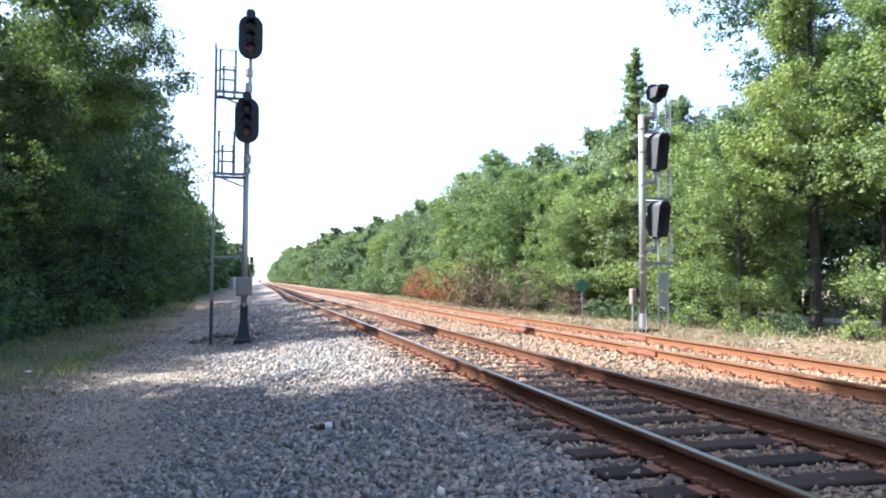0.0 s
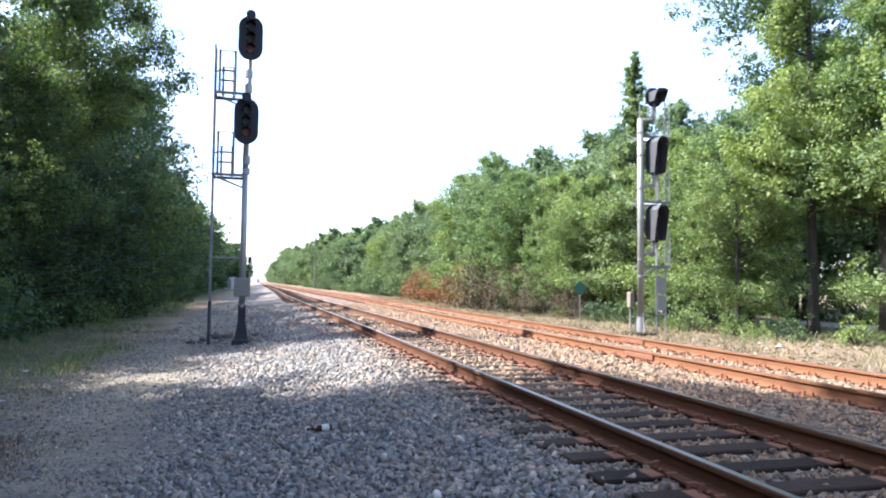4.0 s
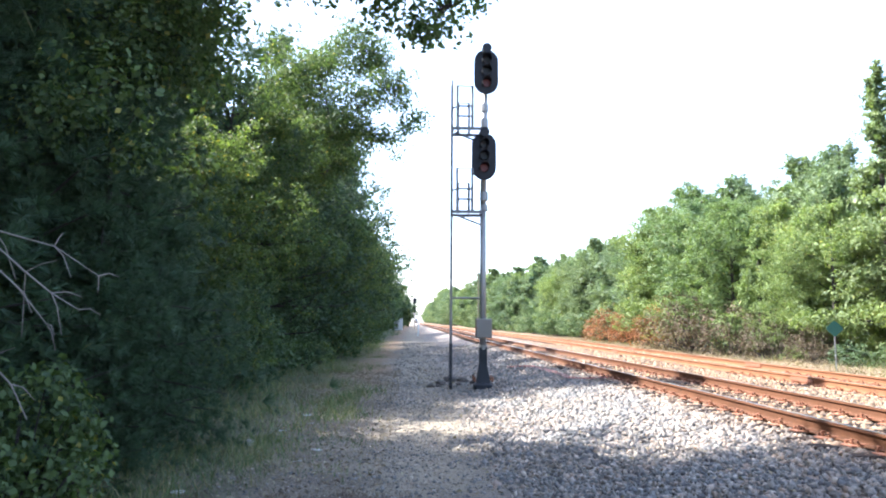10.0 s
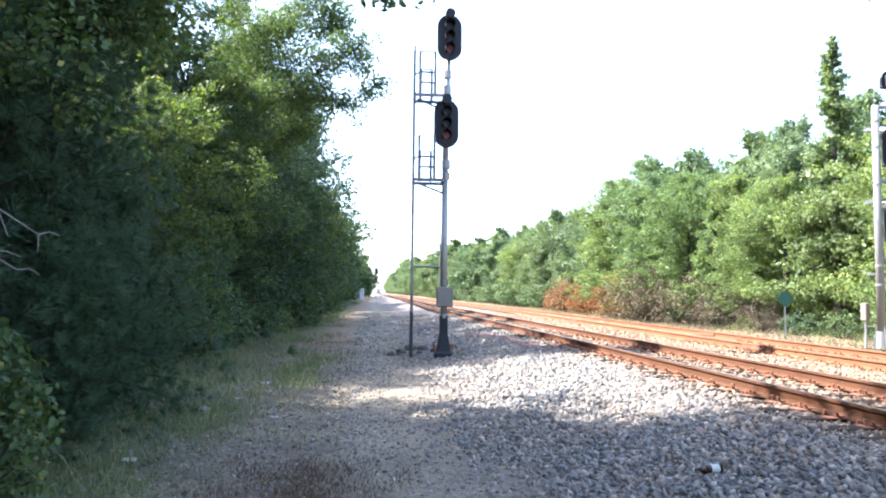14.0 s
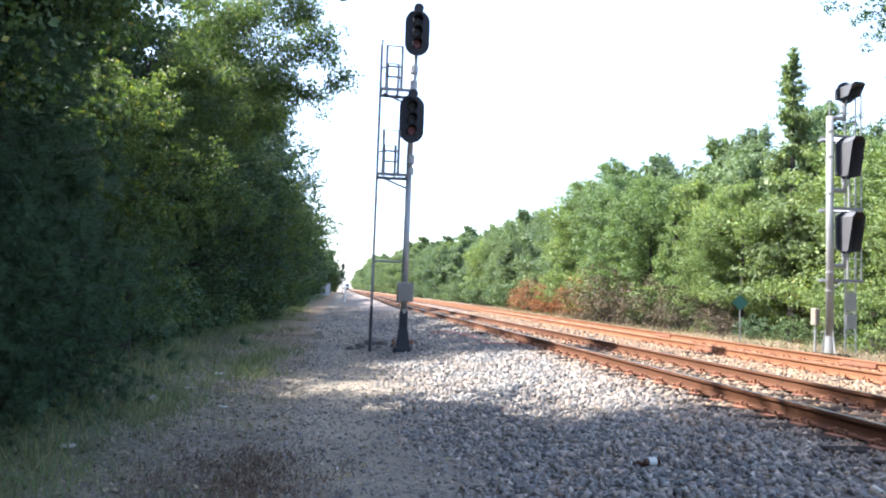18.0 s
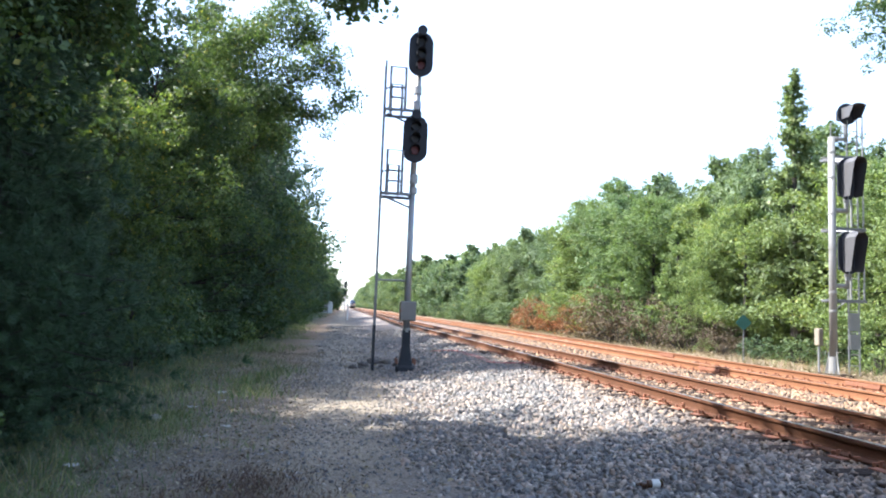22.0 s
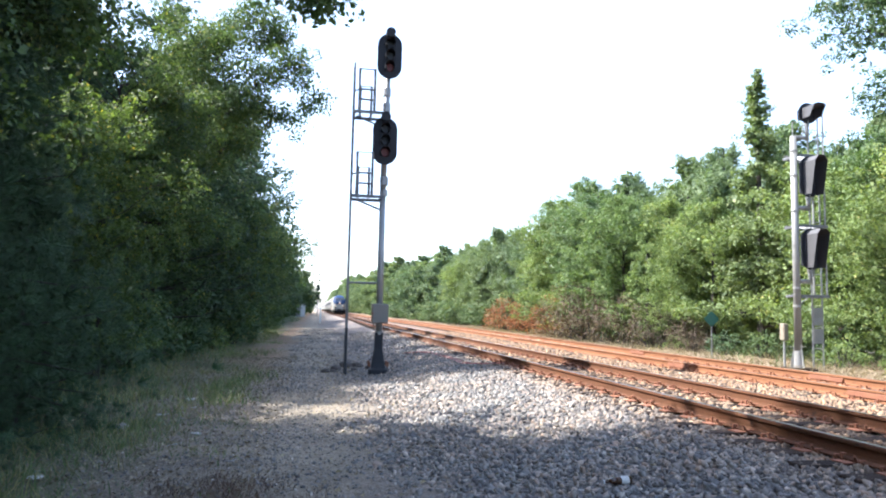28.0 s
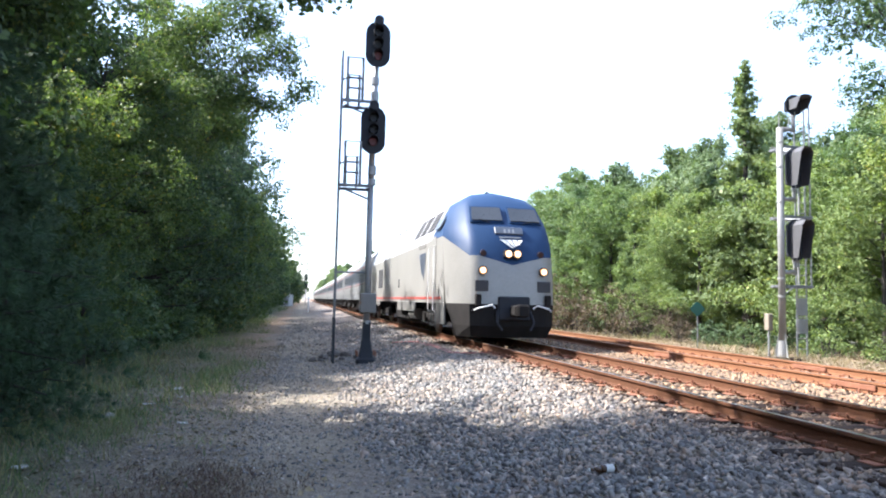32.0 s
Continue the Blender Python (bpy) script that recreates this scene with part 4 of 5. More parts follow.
blades("dry_grass", "dry straw among the verge grass", [(rng.uniform(-9.6, -6.8), y) for y in rng.uniform(5, 30, 160)], 18, 0.16, 0.22, M_STRAW, 0.004)
east = [(6.9 + 2.6 * rng.uniform(0, 1) ** 1.4, y) for y in rng.uniform(10, 70, 380)]
east += [(rng.uniform(9.5, 16), y) for y in rng.uniform(10, 40, 160)]
blades("dry_grass", "pale dry grass and straw beyond the rails", east, 26, 0.24, 0.25, M_STRAW)
blades("grass", "green weeds between the eastern shrubs", [(rng.uniform(8.6, 16), y) for y in rng.uniform(12, 60, 200)], 20, 0.4, 0.3, M_GRASS, 0.008)
blades("weeds", "patch of brown dead weeds on the road", [(rng.normal(-6.15, 0.4), rng.normal(9.9, 0.5)) for _ in range(90)] + [(rng.normal(-6.3, 0.5), rng.normal(7.9, 0.8)) for _ in range(80)], 40, 0.06, 0.11, M_WEED, 0.004)


def scatter(name, label, x0, x1, y0, y1, count, size, material, category):
    """Small curled scraps lying flat on the ground."""
    x, y = rng.uniform(x0, x1, count), rng.uniform(y0, y1, count)
    c = np.stack([x, y, ground_z(x, y) + 0.008], -1)
    a = rng.uniform(0, 2 * math.pi, count)
    d = np.stack([np.cos(a), np.sin(a), rng.normal(0, 0.25, count)], -1)
    e = np.stack([-np.sin(a), np.cos(a), rng.normal(0, 0.35, count)], -1)
    s = size * rng.uniform(0.5, 1.4, (count, 1))
    lift = np.array([0, 0, 1.0]) * s * 0.35
    v = np.stack([c - d * s, c + e * s * 0.55 + lift, c + d * s, c - e * s * 0.55 + lift], 1).reshape(-1, 3)
    q = np.arange(count)[:, None] * 4
    f = np.concatenate([q + [0, 1, 2], q + [0, 2, 3]], 1).reshape(-1, 3)
    return tagged(new(name, raw_mesh(name, v, f, material)), label, category, kind="stuff")


scatter("fallen_leaves", "brown fallen leaves and bark on the dirt road", -9.2, -6.0, 5, 28, 12000, 0.024, M_LITTER, "leaf litter")
scatter("fallen_leaves", "small brown leaf scraps on the wheel tracks", -6.4, -4.4, 5, 28, 2600, 0.016, M_LITTER, "leaf litter")
scatter("fallen_leaves", "tan dead leaves blown along the ballast", -5.5, -2.0, 5, 30, 1500, 0.03, M_STRAW, "leaf litter")
scatter("fallen_leaves", "dry leaf litter beyond the eastern rails", 6.2, 12.0, 10, 45, 6000, 0.06, M_STRAW, "leaf litter")

# ---- signals and lineside things ----
M_RED = glow("dim_red_lens", (0.07, 0.015, 0.016), 0.05)
# Lens lightened to match the black paint, glare included.
M_LENS = surface("dark_lens_glass", (0.02, 0.022, 0.027), (0.03, 0.032, 0.038), 0.6, 0.0, 2, 30, relief=0.02)
M_GREEN = surface("faded_green_sign", (0.008, 0.075, 0.055), (0.014, 0.105, 0.076), 0.5, 0.0, 3, 40, relief=0.05)
M_WHITE = surface("weathered_white_paint", (0.62, 0.62, 0.60), (0.78, 0.78, 0.76), 0.6, 0.0, 2, 40, wear=(0.45, 0.42, 0.38), relief=0.1)
M_BEIGE = surface("beige_box_paint", (0.17, 0.145, 0.11), (0.23, 0.195, 0.15), 0.6, 0.0, 2, 40, relief=0.08)
M_GRATE = surface("galvanised_grating", (0.42, 0.43, 0.44), (0.55, 0.56, 0.57), 0.5, 0.5, 2, 60, relief=0.3)
M_POLE = surface("weathered_pole_timber", (0.10, 0.08, 0.065), (0.17, 0.14, 0.115), 0.9, 0.0, 1, 30, relief=0.5)
M_WIRE = surface("red_cable_jacket", (0.22, 0.05, 0.045), (0.30, 0.07, 0.06), 0.5, 0.0, 3, 40, relief=0.1)
M_GLASS = surface("brown_bottle_glass", (0.03, 0.012, 0.005), (0.05, 0.02, 0.008), 0.08, 0.0, 3, 40, relief=0.02)
M_LABEL = surface("pale_paper", (0.34, 0.34, 0.33), (0.46, 0.46, 0.44), 0.7, 0.0, 6, 50, relief=0.1)
M_CLOD = surface("dark_earth_clod", (0.045, 0.038, 0.034), (0.10, 0.088, 0.078), 0.95, 0.0, 3, 20, wear=(0.18, 0.165, 0.15), relief=0.7, dist=0.02)
M_SCRAP = surface("soiled_paper", (0.30, 0.30, 0.28), (0.42, 0.42, 0.40), 0.8, 0.0, 6, 50, wear=(0.16, 0.14, 0.11), relief=0.1)
M_HUT = surface("galvanised_hut_panel", (0.50, 0.52, 0.54), (0.62, 0.64, 0.66), 0.5, 0.3, 1, 30, relief=0.1)


def pill(w, h, n=10):
    """Outline of a plate with round ends."""
    r = w / 2
    out = [(r * math.cos(math.pi * k / n), h / 2 - r + r * math.sin(math.pi * k / n)) for k in range(n + 1)]
    return out + [(r * math.cos(math.pi + math.pi * k / n), -h / 2 + r + r * math.sin(math.pi + math.pi * k / n)) for k in range(n + 1)]


def hood_shape(r, length, n=12, open_deg=70):
    """A lamp hood: a tube along -y, cut away below, that gets shorter downwards."""
    sh = Shape()
    a0, a1 = math.radians(-90 + open_deg / 2), math.radians(270 - open_deg / 2)
    rings = []
    for rr in (r, r - 0.008):
        back, front = [], []
        for k in range(n + 1):
            a = a0 + (a1 - a0) * k / n
            p = (rr * math.cos(a), rr * math.sin(a))
            reach = length * (0.62 + 0.38 * (math.sin(a) + 1) / 2)
            back.append((p[0], 0, p[1]))
            front.append((p[0], -reach, p[1]))
        rings += [back, front] if rr == r else [front, back]
    sh.loft(rings + [rings[0]], closed=False, caps=False)
    return sh


def signal_head(parent, x, z, lamps, w, h, y=0.0, lit=-1, big_hood=False):
    """A backplate with hooded lamps that face -y."""
    step = 0.30
    if lamps == 1:
        plate = [(0.5 * w * math.cos(2 * math.pi * k / 20), 0.5 * w * math.sin(2 * math.pi * k / 20)) for k in range(20)]
    else:
        plate = pill(w, h)
    head = part("signal_head", Shape().plate(plate, 0.02).shifted(pose(x, y, z)), M_BLACK, parent, "black backplate with hooded lamps")
    part("lamp_case", Shape().box(x, y + 0.14, z, 0.30, 0.26, (lamps - 1) * step + 0.32, 0.03), M_BLACK, head)
    for k in range(lamps):
        zz = z + ((lamps - 1) / 2 - k) * step
        if not big_hood:
            part("hood", hood_shape(0.125, 0.26).shifted(pose(x, y - 0.011, zz)), M_BLACK, head)
        part("lens", Shape().rod((x, y - 0.011, zz), (x, y - 0.03, zz), 0.105, 0.09, 14), M_RED if k == lit else M_LENS, head)
    if big_hood:
        # one deep shield round all the lamps
        hw, ht, dp = (0.19, 0.17, 0.5) if lamps == 1 else (w * 0.32, h * 0.45, 0.5)
        pts = [(-hw, -ht), (-hw, ht * 0.75), (-hw * 0.5, ht), (hw * 0.5, ht), (hw, ht * 0.75), (hw, -ht)]
        sh = Shape()
        cut = [0.62, 1.0, 1.0, 1.0, 1.0, 0.62]
        for inset in (0.0, 0.012):
            q = [(px * (1 - inset / hw), pz * (1 - inset / ht)) for px, pz in pts]
            sh.loft([[(x + px, y - 0.012, z + pz) for px, pz in q], [(x + px, y - dp * c, z + pz) for (px, pz), c in zip(q, cut)]], closed=False, caps=False)
        part("hood", sh, M_HOOD, head, "deep sun-faded black shield")
    return head


def railing(parent, x0, x1, y, z, h):
    sh = Shape()
    sh.tube([(x0, y, z), (x0, y, z + h), (x1, y, z + h), (x1, y, z)], 0.036, 8)
    return part("railing", sh, M_DARKSTEEL, parent)


def grating(parent, x0, x1, y0, y1, z):
    pl = part("platform", Shape().box((x0 + x1) / 2, y0, z, x1 - x0, 0.03, 0.075, 0.004).box((x0 + x1) / 2, y1, z, x1 - x0, 0.03, 0.075, 0.004).box(x0, (y0 + y1) / 2, z, 0.03, y1 - y0 - 0.03, 0.075, 0.004).box(x1, (y0 + y1) / 2, z, 0.03, y1 - y0 - 0.03, 0.075, 0.004), M_DARKSTEEL, parent, "steel grating platform")
    bars = Shape()
    for k in range(12):
        bars.box(x0 + (x1 - x0) * (k + 0.5) / 12, (y0 + y1) / 2, z + 0.02, 0.008, y1 - y0 - 0.04, 0.03)
    part("grating", bars, M_GRATE, pl)
    return pl


def west_signal():
    ob = thing("railway_signal", "tall two-head signal mast with ladder, red lamp lit", "railway signal", "railway signals", m=pose(-3.93, 21.3, -0.44))
    part("foundation", Shape().box(0, 0, -0.01, 0.46, 0.46, 0.2, 0.05), M_BLACK, ob, "dark stained footing")
    base = part("mast_base", Shape().loft([[(sx * a, sy * a, z) for sx, sy in ((-1, -1), (1, -1), (1, 1), (-1, 1))] for a, z in ((0.17, 0.09), (0.145, 0.2), (0.095, 0.55), (0.095, 0.95))]), M_BLACK, ob, "dark cast-iron mast base")
    for sx in (-0.13, 0.13):
        for sy in (-0.13, 0.13):
            part("bolt", Shape().rod((sx * 1.7, sy * 1.7, 0.12), (sx * 1.7, sy * 1.7, 0.25), 0.02), M_PLATE, base)
    part("mast", Shape().rod((0, 0, 0.9), (0.0, 0, 4.4), 0.082, 0.076, 14).rod((0, 0, 4.4), (0.05, 0, 8.0), 0.078, 0.074, 12), M_GALV, ob, "galvanised steel pipe", True)
    for z, r, hh in ((0.95, 0.105, 0.1), (4.45, 0.10, 0.16), (4.75, 0.105, 0.22), (6.65, 0.10, 0.22), (7.05, 0.10, 0.2)):
        part("collar", Shape().rod((0.01 * z / 2, 0, z - hh / 2), (0.01 * z / 2, 0, z + hh / 2), r, r, 12), M_GALV, ob)
    box = part("junction_box", Shape().box(0.0, -0.16, 1.42, 0.40, 0.24, 0.48, 0.015), M_GREYBOX, ob, "grey steel junction box")
    part("box_door", Shape().box(0.0, -0.292, 1.42, 0.36, 0.016, 0.44, 0.005), M_GREYBOX, box)
    part("hasp", Shape().box(-0.19, -0.305, 1.42, 0.03, 0.02, 0.06, 0.004), M_PLATE, box)
    lx = -0.80
    lad = part("ladder", Shape().box(lx, -0.19, 3.85, 0.045, 0.05, 7.7).box(lx, 0.19, 3.85, 0.045, 0.05, 7.7), M_DARKSTEEL, ob, "narrow steel ladder")
    for k in range(24):
        part("rung", Shape().rod((lx, -0.185, 0.35 + 0.3 * k), (lx, 0.185, 0.35 + 0.3 * k), 0.010, None, 6), M_DARKSTEEL, lad)
    part("ladder_foot", Shape().rod((lx, -0.19, -0.05), (lx, -0.19, 1.05), 0.032).rod((lx, 0.19, -0.05), (lx, 0.19, 1.05), 0.032), M_BLACK, lad, "dark ladder foot")
    part("brace", Shape().rod((lx, 0, 2.17), (0, 0, 2.17), 0.026), M_DARKSTEEL, ob)
    for z in (4.30, 6.42):
        grating(ob, lx + 0.02, -0.06, -0.32, 0.32, z)
        railing(ob, lx + 0.12, lx + 0.50, -0.30, z + 0.04, 1.06)
        rl = railing(ob, lx + 0.18, lx + 0.46, 0.28, z + 0.04, 0.8)
        for dz in (0.32, 0.58):
            part("mid_rail", Shape().rod((lx + 0.12, -0.30, z + dz), (lx + 0.50, -0.30, z + dz), 0.026), M_DARKSTEEL, rl)
        part("tie_bar", Shape().rod((lx, -0.15, z + 0.55), (lx + 0.12, -0.30, z + 0.58), 0.022), M_DARKSTEEL, rl)
        part("strut", Shape().rod((lx + 0.08, 0, z - 0.03), (0, 0, z - 0.30), 0.026), M_DARKSTEEL, ob)
    signal_head(ob, 0.06, 7.94, 3, 0.62, 1.18, -0.20, 2)
    signal_head(ob, 0.0, 5.74, 3, 0.62, 1.22, -0.20, 2)
    part("head_cap", Shape().rod((0.06, -0.20, 8.50), (0.06, -0.42, 8.50), 0.12, 0.12, 14), M_BLACK, ob)
    part("head_cap", Shape().rod((0.0, -0.20, 6.32), (0.0, -0.42, 6.32), 0.12, 0.12, 14), M_BLACK, ob)
    return ob


west_signal()


def east_signal():
    ob = thing("railway_signal", "silver signal mast with three hooded black heads and ladder", "railway signal", "railway signals", m=pose(7.58, 21.1, -0.36))
    part("foundation", Shape().box(0, 0, 0.03, 0.7, 0.7, 0.14, 0.03), M_TIE, ob)
    base = part("mast_base", Shape().rod((0, 0, 0.09), (0, 0, 0.55), 0.14, 0.11, 12), M_SILVER, ob)
    for a in (30, 150, 270):
        c, s = math.cos(radians(a)), math.sin(radians(a))
        part("gusset", Shape().add([(c * 0.1, s * 0.1, 0.1), (c * 0.22, s * 0.22, 0.1), (c * 0.1, s * 0.1, 0.75), (c * 0.1 - s * 0.02, s * 0.1 + c * 0.02, 0.1), (c * 0.22 - s * 0.02, s * 0.22 + c * 0.02, 0.1), (c * 0.1 - s * 0.02, s * 0.1 + c * 0.02, 0.75)], [(0, 1, 2), (5, 4, 3), (0, 3, 4, 1), (1, 4, 5, 2), (2, 5, 3, 0)]), M_SILVER, base)
    part("mast", Shape().rod((0, 0, 0.5), (0, 0, 6.55), 0.098, 0.09, 16), M_SILVER, ob, "silver painted steel pipe", True)
    for z in (1.75, 2.25, 3.45, 4.4, 5.4, 6.1):
        part("band", Shape().rod((0, 0, z), (0, 0, z + 0.05), 0.106, 0.106, 16), M_SILVER, ob)
    part("cap_rail", Shape().tube([(-0.02, 0, 6.5), (-0.02, 0, 6.95), (0.3, 0, 6.95), (0.3, 0, 6.6)], 0.014), M_GALV, ob)
    for zc, arm, lamps, w, h in ((7.22, 6.52, 1, 0.60, 0.60), (5.40, 4.52, 3, 0.60, 1.16), (3.36, 2.46, 3, 0.60, 1.16)):
        a = part("arm", Shape().rod((0.05, 0, arm), (0.42, -0.02, arm), 0.062).rod((0.42, -0.02, arm - 0.07), (0.42, -0.02, zc - h / 2 + 0.08), 0.055), M_SILVER, ob, "", True)
        part("clamp", Shape().rod((0.42, -0.02, zc - h / 2 - 0.06), (0.42, -0.02, zc - h / 2 + 0.1), 0.075), M_SILVER, a)
        signal_head(ob, 0.42, zc, lamps, w, h, -0.08, -1, True)
    for z in (6.02, 4.02, 2.06):
        grating(ob, 0.12, 1.0, -0.02, 0.62, z)
        part("brace", Shape().rod((0.05, 0.1, z - 0.3), (0.6, 0.3, z - 0.02), 0.018), M_GALV, ob)
        part("outrigger", Shape().box(0.0, 0.15, z - 0.02, 0.4, 0.05, 0.03, 0.004), M_SILVER, ob)
    for dx, z in ((0.62, 3.1), (0.66, 5.1)):
        part("conduit", Shape().rod((dx, 0.1, z - 1.0), (dx, 0.1, z + 0.85), 0.03), M_SILVER, ob)
    lad = part("ladder", Shape().box(0.78, 0.40, 3.65, 0.05, 0.014, 7.3).box(1.10, 0.40, 3.65, 0.05, 0.014, 7.3), M_GALV, ob, "steel ladder with safety rails")
    for k in range(24):
        part("rung", Shape().rod((0.78, 0.40, 0.3 + 0.3 * k), (1.10, 0.40, 0.3 + 0.3 * k), 0.011, None, 6), M_GALV, lad)
    for z0, z1 in ((2.1, 3.2), (4.06, 5.2), (6.06, 7.3)):
        part("guard_rail", Shape().tube([(0.95, 0.02, z0), (0.95, 0.02, z1), (1.2, 0.3, z1), (1.2, 0.3, z0)], 0.016).rod((0.95, 0.02, (z0 + z1) / 2), (1.2, 0.3, (z0 + z1) / 2), 0.013), M_GALV, ob)
    part("ladder_guard", Shape().box(0.94, 0.37, 0.95, 0.30, 0.012, 0.42).box(0.94, 0.37, 1.50, 0.30, 0.012, 0.5), M_SILVER, lad, "sheet steel climbing guard")
    cab = part("instrument_box", Shape().box(-0.06, 0.5, 1.05, 0.15, 0.2, 0.48, 0.02), M_BEIGE, ob, "beige steel box on a post")
    part("post", Shape().rod((-0.06, 0.5, -0.1), (-0.06, 0.5, 0.82), 0.03), M_GALV, cab)
    return ob


east_signal()


def diamond_sign():
    ob = thing("diamond_sign", "green diamond marker sign on a thin steel post", "sign", m=pose(8.05, 26.1, -0.40, 0, 0, -12))
    part("post", Shape().box(0, 0.02, 0.75, 0.035, 0.02, 1.7), M_GALV, ob)
    r = 0.25
    part("panel", Shape().plate([(0.03, r), (-0.03, r), (-r, 0.03), (-r, -0.03), (-0.03, -r), (0.03, -r), (r, -0.03), (r, 0.03)], 0.012).shifted(pose(0, 0, 1.40)), M_GREEN, ob, "faded green diamond panel")
    return ob


diamond_sign()


def far_signal():
    ob = thing("railway_signal", "slim dark signal mast far down the line", "railway signal", "railway signals", m=pose(-4.9, 165, -0.5))
    part("mast", Shape().rod((0, 0, 0), (0, 0, 7.0), 0.1, 0.08, 8), M_GALV, ob)
    for z in (6.4, 4.5):
        part("signal_head", Shape().plate(pill(0.75, 1.5, 6), 0.2).shifted(pose(0, -0.2, z)), M_BLACK, ob)
    return ob


far_signal()
solid("marker_post", Shape().box(0, 0, 0.9, 0.16, 0.12, 1.85, 0.02), M_WHITE, "pale marker post beside the service road", "post", m=pose(-4.85, 85, -0.52))
hut = thing("equipment_hut", "pale grey metal equipment hut near the trees", "hut", m=pose(-8.9, 146, -0.5))
part("wall", Shape().box(0, 0, 1.15, 3.0, 2.6, 2.3, 0.03), M_HUT, hut)
part("roof", Shape().box(0, 0, 2.36, 3.2, 2.8, 0.12, 0.03), M_GALV, hut)
part("door", Shape().box(0.3, -1.32, 1.05, 0.8, 0.04, 1.9, 0.01), M_GALV, hut)
pole = thing("utility_pole", "tall thin timber utility pole by the wood", "utility pole", m=pose(8.6, 152, -0.4))
part("shaft", Shape().rod((0, 0, -0.2), (0, 0, 14.2), 0.18, 0.11, 8), M_POLE, pole)

# ---- litter and small things ----
wire_pts = [(-2.6, 26.6), (-2.2, 26.2), (-1.95, 25.6), (-1.9, 24.2), (-1.82, 22.4), (-1.88, 21.1), (-1.7, 20.7), (-1.45, 20.55), (-1.0, 20.7)]
for dx in (0.0, 0.09):
    solid("cable", Shape().tube([(x + dx, y + 0.2 * dx, float(ground_z(x + dx, y)) + 0.045) for x, y in wire_pts], 0.010, 6), M_WIRE, "thin red cable lying on the ballast", "cable", "loose cables")
bottle = thing("bottle", "brown glass bottle with pale label lying on ballast", "bottle", m=pose(-2.93, 9.6, float(ground_z(-2.93, 9.6)) + 0.055, 0, 0, 8))
part("glass", Shape().rod((-0.05, 0, 0), (0.10, 0, 0), 0.034, 0.034, 12).rod((-0.05, 0, 0), (-0.10, 0, 0), 0.034, 0.014, 12).rod((-0.10, 0, 0), (-0.15, 0, 0), 0.014, 0.014, 10), M_GLASS, bottle, "", True)
part("label_band", Shape().rod((0.0, 0, 0), (0.075, 0, 0), 0.0355, 0.0355, 12, False), M_LABEL, bottle)
part("cap", Shape().rod((-0.15, 0, 0), (-0.165, 0, 0), 0.016, 0.016, 10), M_LABEL, bottle)


def boulder(x, y, r, label, material, name="rock"):
    bm = bmesh.new()
    bmesh.ops.create_icosphere(bm, subdivisions=2, radius=1)
    for v in bm.verts:
        v.co *= 1 + 0.35 * noise.noise(v.co * 1.4 + Vector((x, y, 0)))
        v.co.z *= 0.6
    me = bpy.data.meshes.new(name)
    bm.to_mesh(me)
    bm.free()
    me.materials.append(material)
    ob = tagged(new(name, me), label, "rock", "scattered rocks")
    ob.matrix_basis = pose(x, y, float(ground_z(x, y)) + r * 0.25, 0, 0, 40 * x) @ Matrix.Scale(r, 4)
    return ob


boulder(-7.87, 13.6, 0.09, "pale rock on bare earth", M_CONC)
for x, y, r in ((9.15, 17.9, 0.07), (8.35, 16.7, 0.06), (8.9, 16.9, 0.09), (8.6, 17.2, 0.05)):
    boulder(x, y, r, "broken lump of pale concrete in dry grass", M_CONC)
for x, y, r in ((-4.3, 23.0, 0.24), (-4.0, 22.5, 0.2), (-4.9, 22.6, 0.2), (-3.5, 23.2, 0.22), (-5.2, 21.9, 0.16), (-4.45, 22.2, 0.13), (-3.7, 21.9, 0.16), (-4.6, 23.3, 0.26), (-3.3, 22.2, 0.12), (-5.0, 22.1, 0.1), (-3.45, 21.1, 0.11)):
    boulder(x, y, r * 0.72, "dark lump of earth and rock beside the signal", M_CLOD)
for x, y, w, turn in ((-7.6, 14.6, 0.12, 20), (-7.3, 15.4, 0.09, 80), (-6.9, 13.2, 0.14, 130), (-7.9, 10.9, 0.10, 40), (-7.0, 12.2, 0.08, 10), (-7.5, 16.4, 0.16, 60)):
    sh = Shape()
    ring = [(w * math.cos(k * 1.05) * rng.uniform(0.5, 1), 0.6 * w * math.sin(k * 1.05) * rng.uniform(0.5, 1), 0.03 * rng.uniform(0, 1)) for k in range(6)]
    sh.loft([ring, [(x0, y0, z0 + 0.006) for x0, y0, z0 in ring]])
    solid("paper_scrap", sh, M_SCRAP, "crumpled pale scrap of litter on the ground", "litter", "scraps of litter", m=pose(x, y, float(ground_z(x, y)) + 0.01, 0, 0, turn))

